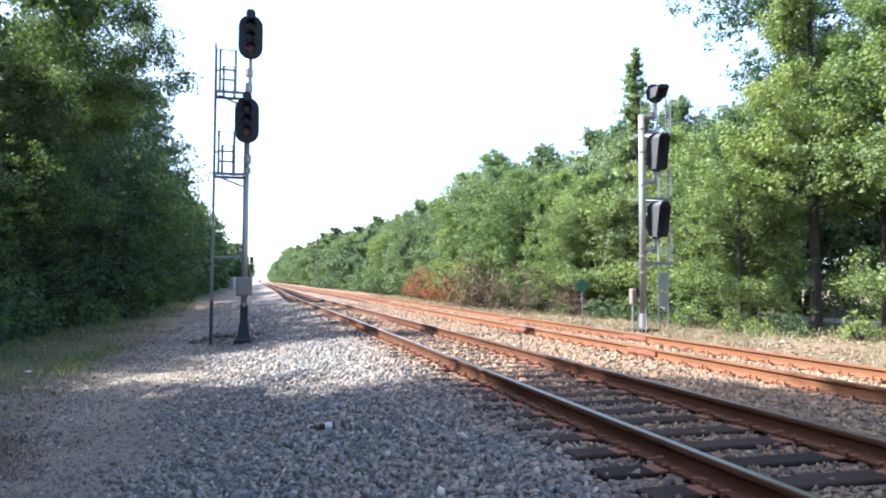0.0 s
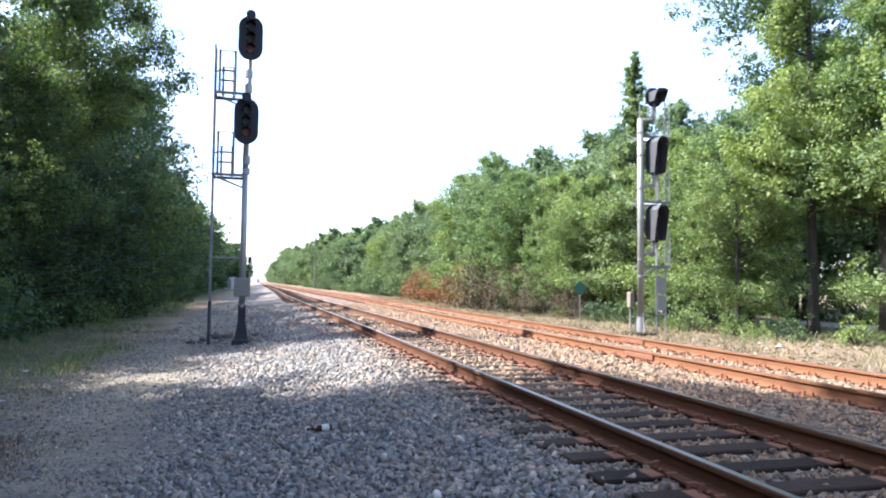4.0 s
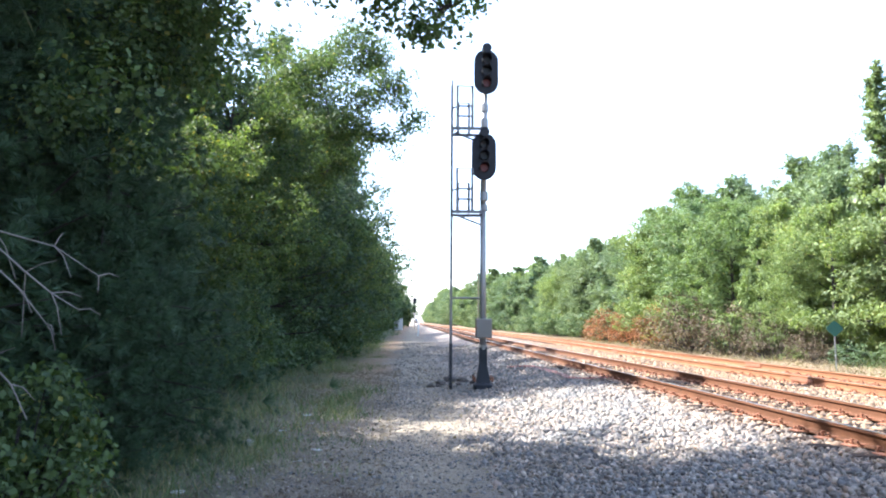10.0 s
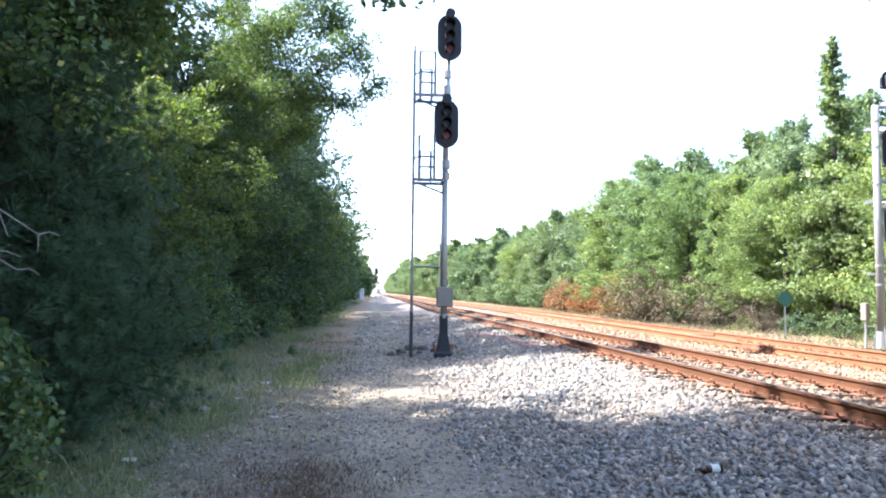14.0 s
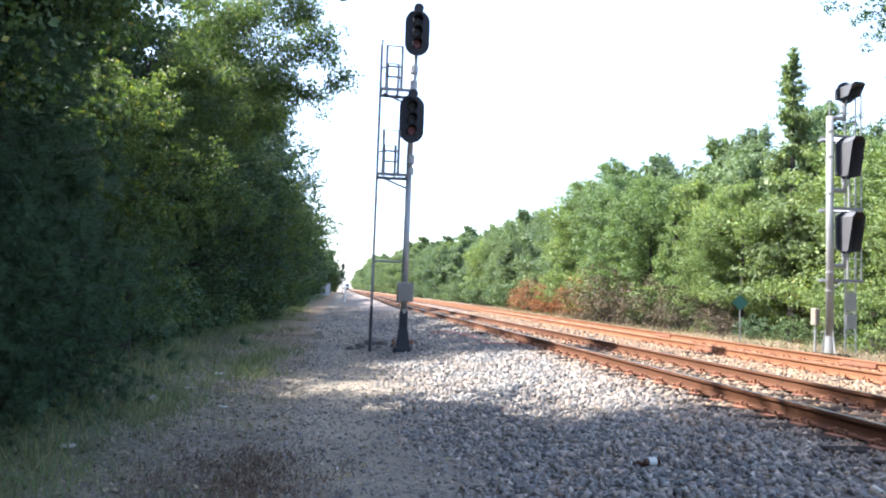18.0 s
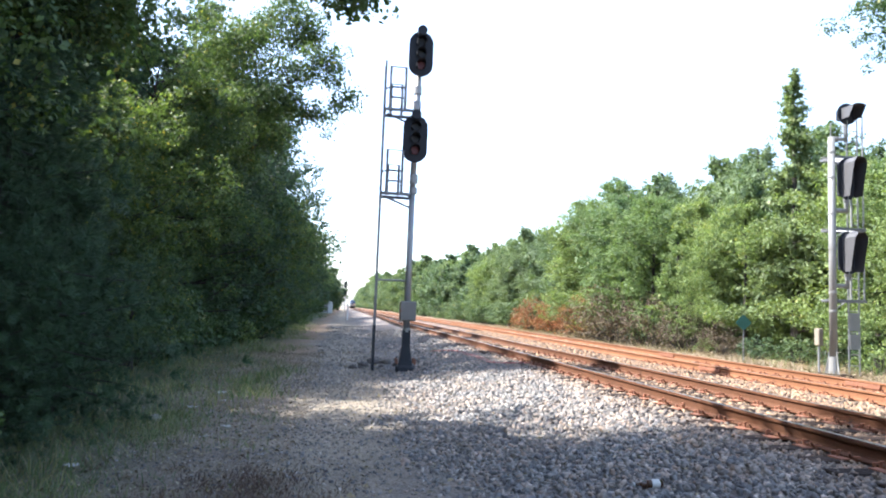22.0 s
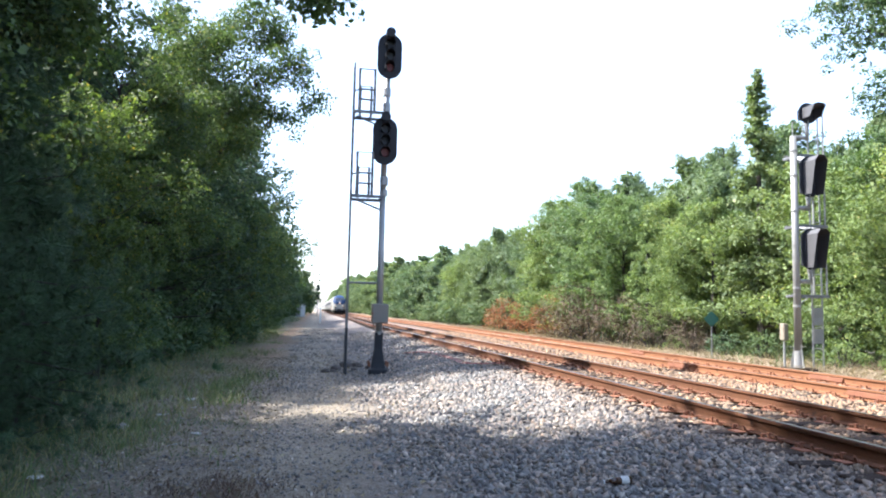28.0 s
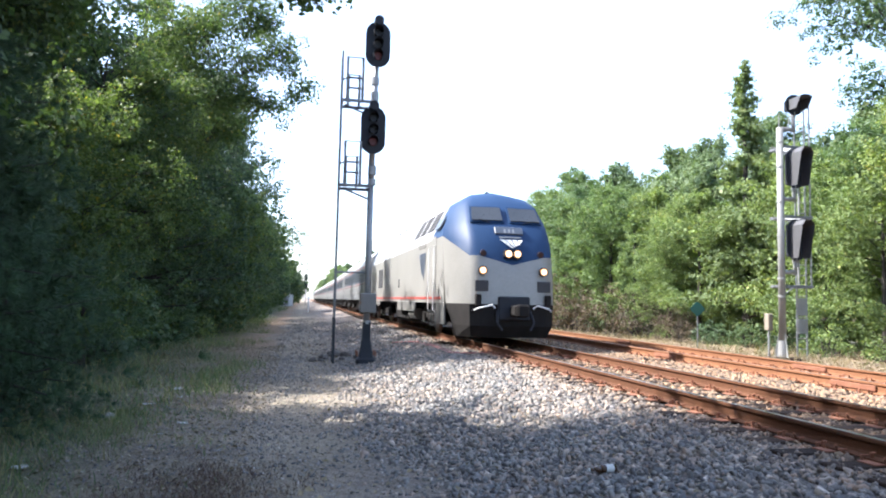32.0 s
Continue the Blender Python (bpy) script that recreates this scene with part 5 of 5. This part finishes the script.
# bare dead branches at the wood's edge
dead = thing("dead_branch", "bare grey dead branches sticking out of the bushes", "branch", m=pose(-9.2, 8.6, -0.5))
for arc, twigs in (
        (((-0.5, -0.3, 0.0), (-0.1, -0.3, 1.3), (0.45, -0.27, 2.1), (0.9, -0.25, 2.18), (1.27, -0.24, 2.08), (1.54, -0.22, 1.9)), ((3, 0.1, 0.1, -0.3), (4, 0.02, 0.05, 0.09), (4, 0.16, -0.1, -0.2), (5, 0.1, 0.05, 0.0), (5, 0.0, 0.0, -0.1))),
        (((-0.5, -0.1, 0.0), (0.2, -0.2, 1.6), (0.9, -0.25, 2.1), (1.11, -0.25, 1.92), (1.28, -0.26, 1.79), (1.45, -0.26, 1.69)), ((3, 0.2, -0.03, 0.07), (3, -0.05, 0.1, -0.4), (4, 0.14, 0.1, -0.02), (4, 0.1, -0.05, -0.25), (5, 0.13, 0.0, -0.03))),
        (((-0.4, -0.4, 0.0), (0.3, -0.35, 1.7), (0.9, -0.3, 2.0), (1.08, -0.28, 1.83), (1.26, -0.25, 1.6)), ((3, 0.1, 0.0, -0.16), (4, 0.04, 0.04, -0.16), (4, 0.1, -0.1, -0.06))),
        (((-0.2, -0.3, 0.0), (0.4, -0.3, 1.2), (0.93, -0.25, 1.38), (1.07, -0.25, 1.24), (1.18, -0.25, 1.03)), ((2, 0.15, 0.0, 0.08), (3, 0.12, 0.05, -0.1)))):
    stem = part("stem", Shape().tube(arc, 0.011, 6, 0.003), M_DEADWOOD, dead)
    for k, dx, dy, dz in twigs:
        a = Vector(arc[k])
        part("twig", Shape().tube([a, a + Vector((dx * 0.5, dy * 0.5, dz * 0.4 + 0.02)), a + Vector((dx, dy, dz))], 0.005, 4, 0.002), M_DEADWOOD, stem)

# ---- train ----
M_BODY = surface("silver_grey_train_paint", (0.21, 0.205, 0.19), (0.27, 0.262, 0.245), 0.4, 0.1, 0.5, 30, wear=(0.19, 0.17, 0.145), wear_at=0.68, relief=0.03)
M_BLUE = surface("royal_blue_train_paint", (0.014, 0.036, 0.090), (0.019, 0.046, 0.11), 0.5, 0.0, 0.6, 30, wear=(0.026, 0.05, 0.10), wear_at=0.7, relief=0.03)
M_REDSTRIPE = surface("red_stripe_paint", (0.36, 0.055, 0.045), (0.44, 0.08, 0.065), 0.45, 0.0, 2, 30, relief=0.02)
M_ROOF = surface("train_roof_paint", (0.32, 0.325, 0.33), (0.42, 0.425, 0.43), 0.45, 0.2, 0.6, 20, wear=(0.4, 0.38, 0.35), relief=0.04)
M_UNDER = surface("dirty_running_gear", (0.010, 0.009, 0.009), (0.02, 0.018, 0.017), 0.85, 0.0, 2, 25, wear=(0.06, 0.045, 0.035), wear_at=0.66, relief=0.3)
M_SKIRT = surface("grimy_grey_skirt", (0.12, 0.117, 0.108), (0.17, 0.163, 0.15), 0.6, 0.1, 1, 25, wear=(0.2, 0.17, 0.14), relief=0.05)
M_PANE = surface("dark_window_glass", (0.03, 0.036, 0.044), (0.045, 0.05, 0.058), 0.3, 0.0, 1, 20, relief=0.01)
M_GRILLE = surface("black_grille", (0.03, 0.03, 0.032), (0.05, 0.05, 0.055), 0.7, 0.2, 3, 40, relief=0.2)
for mat in (M_UNDER, M_BLACK, M_BLUE):
    mat.node_tree.nodes["Principled BSDF"].inputs["Specular IOR Level"].default_value = 0.15
M_HEADLIGHT = glow("lit_headlight", (1.0, 0.80, 0.50), 1.6)
M_REFLECTOR = glow("amber_lamp_reflector", (1.0, 0.50, 0.20), 0.16)
M_MARKER = surface("unlit_dark_marker_glass", (0.012, 0.012, 0.02), (0.02, 0.016, 0.024), 0.2, 0.0, 3, 30, relief=0.02)
M_WHEEL = surface("worn_wheel_steel", (0.12, 0.10, 0.09), (0.22, 0.19, 0.17), 0.5, 0.6, 2, 30, relief=0.1)
M_STEEL = surface("fluted_stainless", (0.30, 0.305, 0.31), (0.38, 0.385, 0.39), 0.35, 0.6, 0.7, 25, wear=(0.45, 0.43, 0.40), relief=0.03)
M_BAND = surface("blue_grey_window_band", (0.06, 0.075, 0.10), (0.085, 0.10, 0.13), 0.35, 0.0, 1, 25, relief=0.02)


def bogie(parent, y, wheelbase, frame_z=0.62):
    fr = Shape()
    for sx in (-1, 1):
        fr.loft([[(sx * 1.16 + dx, y + yy, zz) for dx, zz in ((-0.08, z0), (0.08, z0), (0.08, z1), (-0.08, z1))] for yy, z0, z1 in ((-wheelbase / 2 - 0.55, 0.50, 0.72), (-wheelbase / 2 - 0.2, 0.42, 0.85), (-wheelbase / 2 + 0.5, 0.55, 0.80), (0, 0.42, 0.78), (wheelbase / 2 - 0.5, 0.55, 0.80), (wheelbase / 2 + 0.2, 0.42, 0.85), (wheelbase / 2 + 0.55, 0.50, 0.72))])
    fr.box(0, y, 0.6, 2.3, 0.5, 0.3, 0.03)
    tr = part("truck", fr, M_UNDER, parent, "dirty four-wheel truck frame")
    for wy in (-wheelbase / 2, wheelbase / 2):
        for sx in (-1, 1):
            part("wheel", Shape().rod((sx * 0.70, y + wy, 0.505), (sx * 0.82, y + wy, 0.505), 0.505, 0.49, 22), M_WHEEL, tr)
            part("axle_box", Shape().box(sx * 1.2, y + wy, 0.52, 0.22, 0.34, 0.34, 0.03), M_UNDER, tr)
            part("spring", Shape().rod((sx * 1.16, y + wy * 0.55, 0.42), (sx * 1.16, y + wy * 0.55, 0.72), 0.09, 0.09, 8), M_UNDER, tr)
    return tr


def skin(rows, closed=False):
    """A surface through rows of points."""
    return Shape().loft(rows, closed=closed, caps=False)


def locomotive():
    ob = thing("locomotive", "silver and blue diesel locomotive with lit headlights", "locomotive")
    # levels of the nose: height at middle, corner and side; set-back and half width of the front and of the side
    def level(zm, zc, zs, yf, wf, yb, wb):
        return [(-wb, yb, zs), (-wf - 0.04, yf + 0.12, zc), (-wf * 0.82, yf + 0.02, zc), (-wf * 0.4, yf - 0.03, (zm + zc) / 2), (0, yf - 0.05, zm), (wf * 0.4, yf - 0.03, (zm + zc) / 2), (wf * 0.82, yf + 0.02, zc), (wf + 0.04, yf + 0.12, zc), (wb, yb, zs)]

    low = [level(1.02, 1.02, 1.02, 0.02, 1.12, 1.5, 1.50), level(1.6, 1.6, 1.7, 0.06, 1.12, 1.7, 1.52), level(2.06, 2.30, 2.95, 0.16, 1.11, 2.0, 1.52)]
    part("nose", skin(low), M_BODY, ob, "silver lower nose", True)
    up = [low[-1], level(2.55, 2.65, 3.05, 0.32, 1.12, 2.1, 1.50), level(3.10, 3.10, 3.20, 0.62, 1.12, 2.3, 1.44), level(3.30, 3.30, 3.36, 0.82, 1.11, 2.4, 1.38), level(3.86, 3.84, 3.84, 1.35, 1.02, 2.7, 1.17), level(4.16, 4.10, 4.06, 1.75, 0.84, 2.9, 0.98), level(4.32, 4.27, 4.24, 2.3, 0.55, 3.1, 0.66)]
    part("cab", skin(up), M_BLUE, ob, "royal blue cab and upper nose", True)
    # dark pilot under the nose
    part("pilot", skin([level(0.14, 0.14, 0.14, 0.22, 1.02, 0.9, 1.30), level(0.45, 0.45, 0.45, 0.02, 1.10, 1.1, 1.40), level(1.02, 1.02, 1.02, 0.02, 1.12, 1.5, 1.50)]), M_UNDER, ob, "dark pilot plate")
    part("coupler", Shape().box(0, -0.30, 0.86, 0.26, 0.6, 0.28, 0.04).box(0.05, -0.62, 0.86, 0.34, 0.22, 0.34, 0.05), M_UNDER, ob)
    part("coupler_pocket", Shape().box(0, -0.06, 0.92, 0.86, 0.12, 0.62, 0.03), M_BLACK, ob)
    for sx in (-1, 1):
        part("grab_bar", Shape().tube([(sx * 0.52, -0.10, 0.92), (sx * 0.62, -0.16, 1.0), (sx * 0.95, -0.10, 0.92), (sx * 1.06, 0.02, 0.86)], 0.022), M_WHITE, ob, "white grab bar")
        part("air_hose", Shape().tube([(sx * 0.45, -0.06, 0.85), (sx * 0.5, -0.25, 0.55), (sx * 0.38, -0.3, 0.35)], 0.03), M_BLACK, ob)
        part("ditch_light_box", Shape().box(sx * 0.96, 0.0, 1.12, 0.16, 0.12, 0.32, 0.02), M_UNDER, ob)
        lamp = part("ditch_light", Shape().rod((sx * 0.84, 0.06, 1.90), (sx * 0.84, -0.01, 1.90), 0.125, 0.12, 18), M_UNDER, ob)
        part("reflector", Shape().rod((sx * 0.84, -0.008, 1.90), (sx * 0.84, -0.02, 1.90), 0.10, 0.095, 16), M_REFLECTOR, lamp, "amber lamp reflector")
        part("lamp_glass", Shape().rod((sx * 0.84, -0.015, 1.90), (sx * 0.84, -0.03, 1.90), 0.062, 0.058, 16), M_HEADLIGHT, lamp, "lit amber-white lamp")
        part("step_recess", Shape().box(sx * 0.86, 0.045, 1.50, 0.36, 0.05, 0.29, 0.01), M_GRILLE, ob)
        part("marker_light", Shape().rod((sx * 0.80, 0.22, 2.38), (sx * 0.80, 0.14, 2.36), 0.09, 0.085, 14), M_MARKER, ob)
        # windscreen
        a = [(sx * 0.12, 0.755, 3.29), (sx * 0.98, 0.80, 3.29), (sx * 0.93, 1.13, 3.68), (sx * 0.12, 1.09, 3.69)]
        rim = [(sx * 0.08, 0.725, 3.24), (sx * 1.03, 0.785, 3.24), (sx * 0.97, 1.165, 3.73), (sx * 0.08, 1.13, 3.74)]
        lift = [(x, y - 0.03, z + 0.02) for x, y, z in a]
        wsn = part("windscreen", Shape().loft([rim, [(x, y - 0.035, z + 0.02) for x, y, z in rim]]), M_BLUE, ob)
        part("pane", Shape().loft([lift, [(x, y - 0.025, z + 0.015) for x, y, z in lift]]), M_PANE, wsn, "grey reflecting windscreen glass")
        part("wiper", Shape().tube([(sx * 0.45, 0.70, 3.24), (sx * 0.75, 0.74, 3.33), (sx * 0.95, 0.76, 3.30)], 0.014), M_BLACK, wsn)
    hl = part("headlight_case", Shape().box(0, 0.12, 2.36, 0.52, 0.12, 0.24, 0.05), M_BLACK, ob)
    for x in (-0.15, 0.15):
        part("reflector", Shape().rod((x * 0.82, 0.062, 2.36), (x * 0.82, 0.05, 2.36), 0.10, 0.095, 18), M_REFLECTOR, hl, "amber lamp reflector")
        part("headlight", Shape().rod((x * 0.82, 0.055, 2.36), (x * 0.82, 0.04, 2.36), 0.068, 0.064, 18), M_HEADLIGHT, hl, "lit round headlight")
    nb = part("number_board", Shape().box(0, 0.52, 3.02, 0.80, 0.06, 0.24, 0.02, Euler((radians(-30), 0, 0)).to_matrix()), M_BAND, ob)
    for x in (-0.12, 0.0, 0.12):
        part("digit_bar", Shape().box(x, 0.485, 3.01, 0.06, 0.012, 0.13, 0, Euler((radians(-30), 0, 0)).to_matrix()), M_GALV, nb)
    wm = part("emblem", Shape().box(0, 0.385, 2.83, 0.60, 0.015, 0.035, 0, Euler((radians(-28), 0, 0)).to_matrix()), M_GALV, ob, "white winged emblem")
    for k in range(4):
        x0, x1 = -0.30 + 0.17 * k, -0.16 + 0.17 * k
        part("stripe", Shape().loft([[(x0, 0.345 + d, 2.76), (x1, 0.345 + d, 2.76), (0.06 + 0.05 * k, 0.235 + d, 2.53 + 0.03 * k), (0.02 + 0.05 * k, 0.235 + d, 2.53 + 0.03 * k)] for d in (0, -0.012)]), M_WHITE, wm)
    # body
    L = 20.8
    sec = [(-1.52, 1.02), (-1.52, 2.95), (-1.44, 3.2), (-0.98, 4.06), (-0.66, 4.24), (0.66, 4.24), (0.98, 4.06), (1.44, 3.2), (1.52, 2.95), (1.52, 1.02)]
    for s in (1, -1):
        side = part("side_panel", skin([[(-1.52 * s, 1.6, 1.02), (-1.52 * s, 2.0, 2.95)], [(-1.52 * s, 8, 1.02), (-1.52 * s, 8, 2.95)], [(-1.52 * s, L, 1.02), (-1.52 * s, L, 2.95)]]), M_BODY, ob, "silver-grey body side")
        part("shoulder", skin([[(-1.52 * s, 2.0, 2.95), (-1.44 * s, 2.3, 3.2), (-0.98 * s, 2.9, 4.06), (-0.66 * s, 3.1, 4.24)], [(-1.52 * s, 3.6, 2.95), (-1.44 * s, 3.6, 3.2), (-0.98 * s, 3.6, 4.06), (-0.66 * s, 3.6, 4.24)]]), M_BLUE, ob)
        part("shoulder", skin([[(-1.52 * s, y, 2.95), (-1.44 * s, y, 3.2), (-0.98 * s, y, 4.06), (-0.66 * s, y, 4.24)] for y in (3.6, L)]), M_ROOF, ob, "pale sloping upper side")
        part("stripe", Shape().box(-1.527 * s, 11.0, 1.16, 0.012, L - 3.0, 0.07), M_REDSTRIPE, side, "thin red stripe")
        for yy, zz, ln, hh in ((8.6, 0.86, 4.2, 0.34), (18.7, 0.92, 4.0, 0.2), (2.2, 0.72, 1.2, 0.62)):
            part("skirt", Shape().box(-1.495 * s, yy, zz, 0.06, ln, hh, 0.01), M_SKIRT, ob)
        part("cab_door", Shape().box(-1.527 * s, 3.25, 2.1, 0.012, 0.66, 1.85, 0.004), M_BODY, side)
        part("side_window", Shape().box(-1.40 * s, 2.95, 3.42, 0.03, 0.75, 0.42, 0.01, Euler((0, radians(28 * s), 0)).to_matrix()), M_PANE, ob)
        for yy in (2.84, 3.66):
            part("handrail", Shape().tube([(-1.54 * s, yy, 0.75), (-1.60 * s, yy, 0.8), (-1.60 * s, yy, 2.7), (-1.54 * s, yy, 2.75)], 0.018), M_WHITE, ob)
        steps = part("steps", Shape().box(-1.52 * s, 3.25, 0.35, 0.10, 0.62, 0.04).box(-1.52 * s, 3.25, 0.68, 0.10, 0.62, 0.04).box(-1.52 * s, 3.25, 1.0, 0.10, 0.62, 0.04).box(-1.50 * s, 2.95, 0.65, 0.05, 0.04, 0.75).box(-1.50 * s, 3.55, 0.65, 0.05, 0.04, 0.75), M_SKIRT, ob)
        for k, (y, w) in enumerate(((4.6, 1.15), (6.0, 1.0), (7.3, 1.0))):
            gr = part("grille", Shape().box(-1.205 * s, y, 3.62, 0.05, w, 0.78, 0.01, Euler((0, radians(28 * s), 0)).to_matrix()), M_GRILLE, ob, "black louvred vent")
            for q in range(6):
                part("louvre", Shape().box((-1.205 - 0.026 * math.cos(radians(28)) + 0.47 * (q - 2.5) * 0.13) * s, y, 3.635 + 0.88 * (q - 2.5) * 0.13, 0.012, w - 0.06, 0.03), M_UNDER, gr)
        part("grille", Shape().box(-1.53 * s, 16.6, 2.1, 0.03, 1.5, 0.9, 0.01), M_GRILLE, side)
        part("hatch", Shape().box(-1.53 * s, 10.4, 1.75, 0.02, 0.16, 0.34, 0.005), M_GRILLE, side)
        em = part("emblem", Shape().box(-1.531 * s, 5.2, 2.86, 0.006, 1.3, 0.12), M_SKIRT, side, "dark winged emblem")
        for k in range(3):
            y0 = 4.55 + 0.45 * k
            part("stripe", Shape().loft([[(-(1.53 + d) * s, y0, 2.62), (-(1.53 + d) * s, y0 + 0.36, 2.66), (-(1.53 + d) * s, 5.0 + 0.16 * k, 1.95), (-(1.53 + d) * s, 4.86 + 0.16 * k, 1.75 + 0.1 * k)] for d in (0, 0.006)]), M_BAND, em)
    part("roof", skin([[(-0.66, y, 4.24), (-0.3, y, 4.33), (0.3, y, 4.33), (0.66, y, 4.24)] for y in (3.1, 8, L)]), M_ROOF, ob)
    part("end_wall", Shape().loft([[(x, L, z) for x, z in sec], [(x, L + 0.08, z) for x, z in sec]]), M_BODY, ob)
    part("horn", Shape().rod((0.1, 3.6, 4.44), (0.1, 3.15, 4.44), 0.03, 0.07, 8).box(0.1, 3.6, 4.38, 0.3, 0.1, 0.1), M_GRILLE, ob)
    part("roof_fan", Shape().rod((0, 15.2, 4.3), (0, 15.2, 4.42), 0.62, 0.6, 18).rod((0, 17.0, 4.3), (0, 17.0, 4.42), 0.62, 0.6, 18), M_GRILLE, ob)
    part("underframe", Shape().box(0, 11, 0.95, 2.5, 18.5, 0.2, 0.02), M_UNDER, ob)
    part("fuel_tank", Shape().box(0, 10.6, 0.62, 2.7, 3.8, 0.7, 0.12), M_UNDER, ob, "dark fuel tank")
    part("air_tank", Shape().rod((-1.25, 7.0, 0.6), (-1.25, 8.3, 0.6), 0.2, 0.2, 12), M_SKIRT, ob)
    bogie(ob, 4.6, 2.74)
    bogie(ob, 16.4, 2.74)
    return ob


def coach():
    ob = thing("passenger_car", "stainless steel passenger coach with dark window band", "railway carriage", "coaches of the train")
    L = 25.6
    sec = [(-1.50, 1.05), (-1.56, 1.5), (-1.56, 3.0), (-1.42, 3.5), (-1.05, 3.86), (-0.5, 4.02), (0.5, 4.02), (1.05, 3.86), (1.42, 3.5), (1.56, 3.0), (1.56, 1.5), (1.50, 1.05)]
    ends = ((0.25, 0.96), (0.6, 1.0), (L - 0.6, 1.0), (L - 0.25, 0.96))
    part("body", Shape().loft([[(x * k, y, z) for x, z in sec] for y, k in ends]), M_STEEL, ob, "fluted stainless steel shell")
    part("roof", Shape().loft([[(x * 1.004, y, z + 0.004) for x, z in sec[3:9]] + [(1.3 * 0.9, y, 3.45), (-1.3 * 0.9, y, 3.45)] for y in (0.62, L - 0.62)]), M_ROOF, ob)
    for s in (-1, 1):
        band = part("window_band", Shape().box(s * 1.562, L / 2, 2.55, 0.012, L - 2.4, 0.80), M_BAND, ob, "dark blue window band")
        for k in range(14):
            part("window", Shape().box(s * 1.567, 2.6 + 1.57 * k, 2.56, 0.012, 1.1, 0.54, 0.003), M_PANE, band)
        for z, mm, tall in ((2.05, M_REDSTRIPE, 0.025), (1.98, M_SILVER, 0.05), (3.02, M_REDSTRIPE, 0.025), (3.10, M_SILVER, 0.05)):
            part("stripe", Shape().box(s * 1.562, L / 2, z, 0.012, L - 1.4, tall), mm, ob)
        for z in (1.2, 1.34, 1.48, 1.62, 1.76):
            part("flute", Shape().box(s * (1.545 if z > 1.4 else 1.53), L / 2, z, 0.02, L - 1.6, 0.05, 0.006), M_STEEL, ob)
        for y in (1.3, L - 1.3):
            part("door", Shape().box(s * 1.566, y, 2.1, 0.014, 0.85, 1.95, 0.004), M_STEEL, ob)
    part("diaphragm", Shape().box(0, 0.13, 2.3, 1.2, 0.26, 2.4, 0.03), M_GRILLE, ob)
    part("diaphragm", Shape().box(0, L - 0.13, 2.3, 1.2, 0.26, 2.4, 0.03), M_GRILLE, ob)
    part("underframe", Shape().box(0, L / 2, 0.9, 2.4, L - 2, 0.3, 0.02), M_UNDER, ob)
    for y, ln, w in ((8.2, 2.2, 2.3), (11.4, 1.6, 2.5), (14.4, 2.6, 2.2), (17.6, 1.4, 2.4)):
        part("equipment_box", Shape().box(0, y, 0.66, w, ln, 0.5, 0.04), M_UNDER, ob)
    bogie(ob, 3.4, 2.6)
    bogie(ob, L - 3.4, 2.6)
    return ob


loco = locomotive()
car = coach()
TRAIN = [(loco, 0.0, 4.6, 16.4), (car, 21.2, 3.4, 22.2)]
for k in range(1, 9):
    TRAIN.append((copy_thing(car, pose(0, 0, 0)), 21.2 + 26.0 * k, 3.4, 22.2))


def track_middle(y):
    return -0.35 * math.exp(-((y - 55) / 26) ** 2)


def motions():
    for ob, back, front_truck, rear_truck in TRAIN:
        rows = []
        for t in (0, 4, 8, 12, 16, 20, 24, 26, 27, 28, 28.5, 29, 29.5, 30, 30.25, 30.5, 30.75, 31, 31.25, 31.5, 31.7, 31.85, 32):
            y = 21.6 + 35.5 * (32 - t) + back
            x1, x2 = track_middle(y + front_truck), track_middle(y + rear_truck)
            slope = (x2 - x1) / (rear_truck - front_truck)
            rows.append((t, pose(x1 - front_truck * slope, y, 0, 0, 0, -math.degrees(math.atan(slope)))))
        walk(ob, rows)


motions()
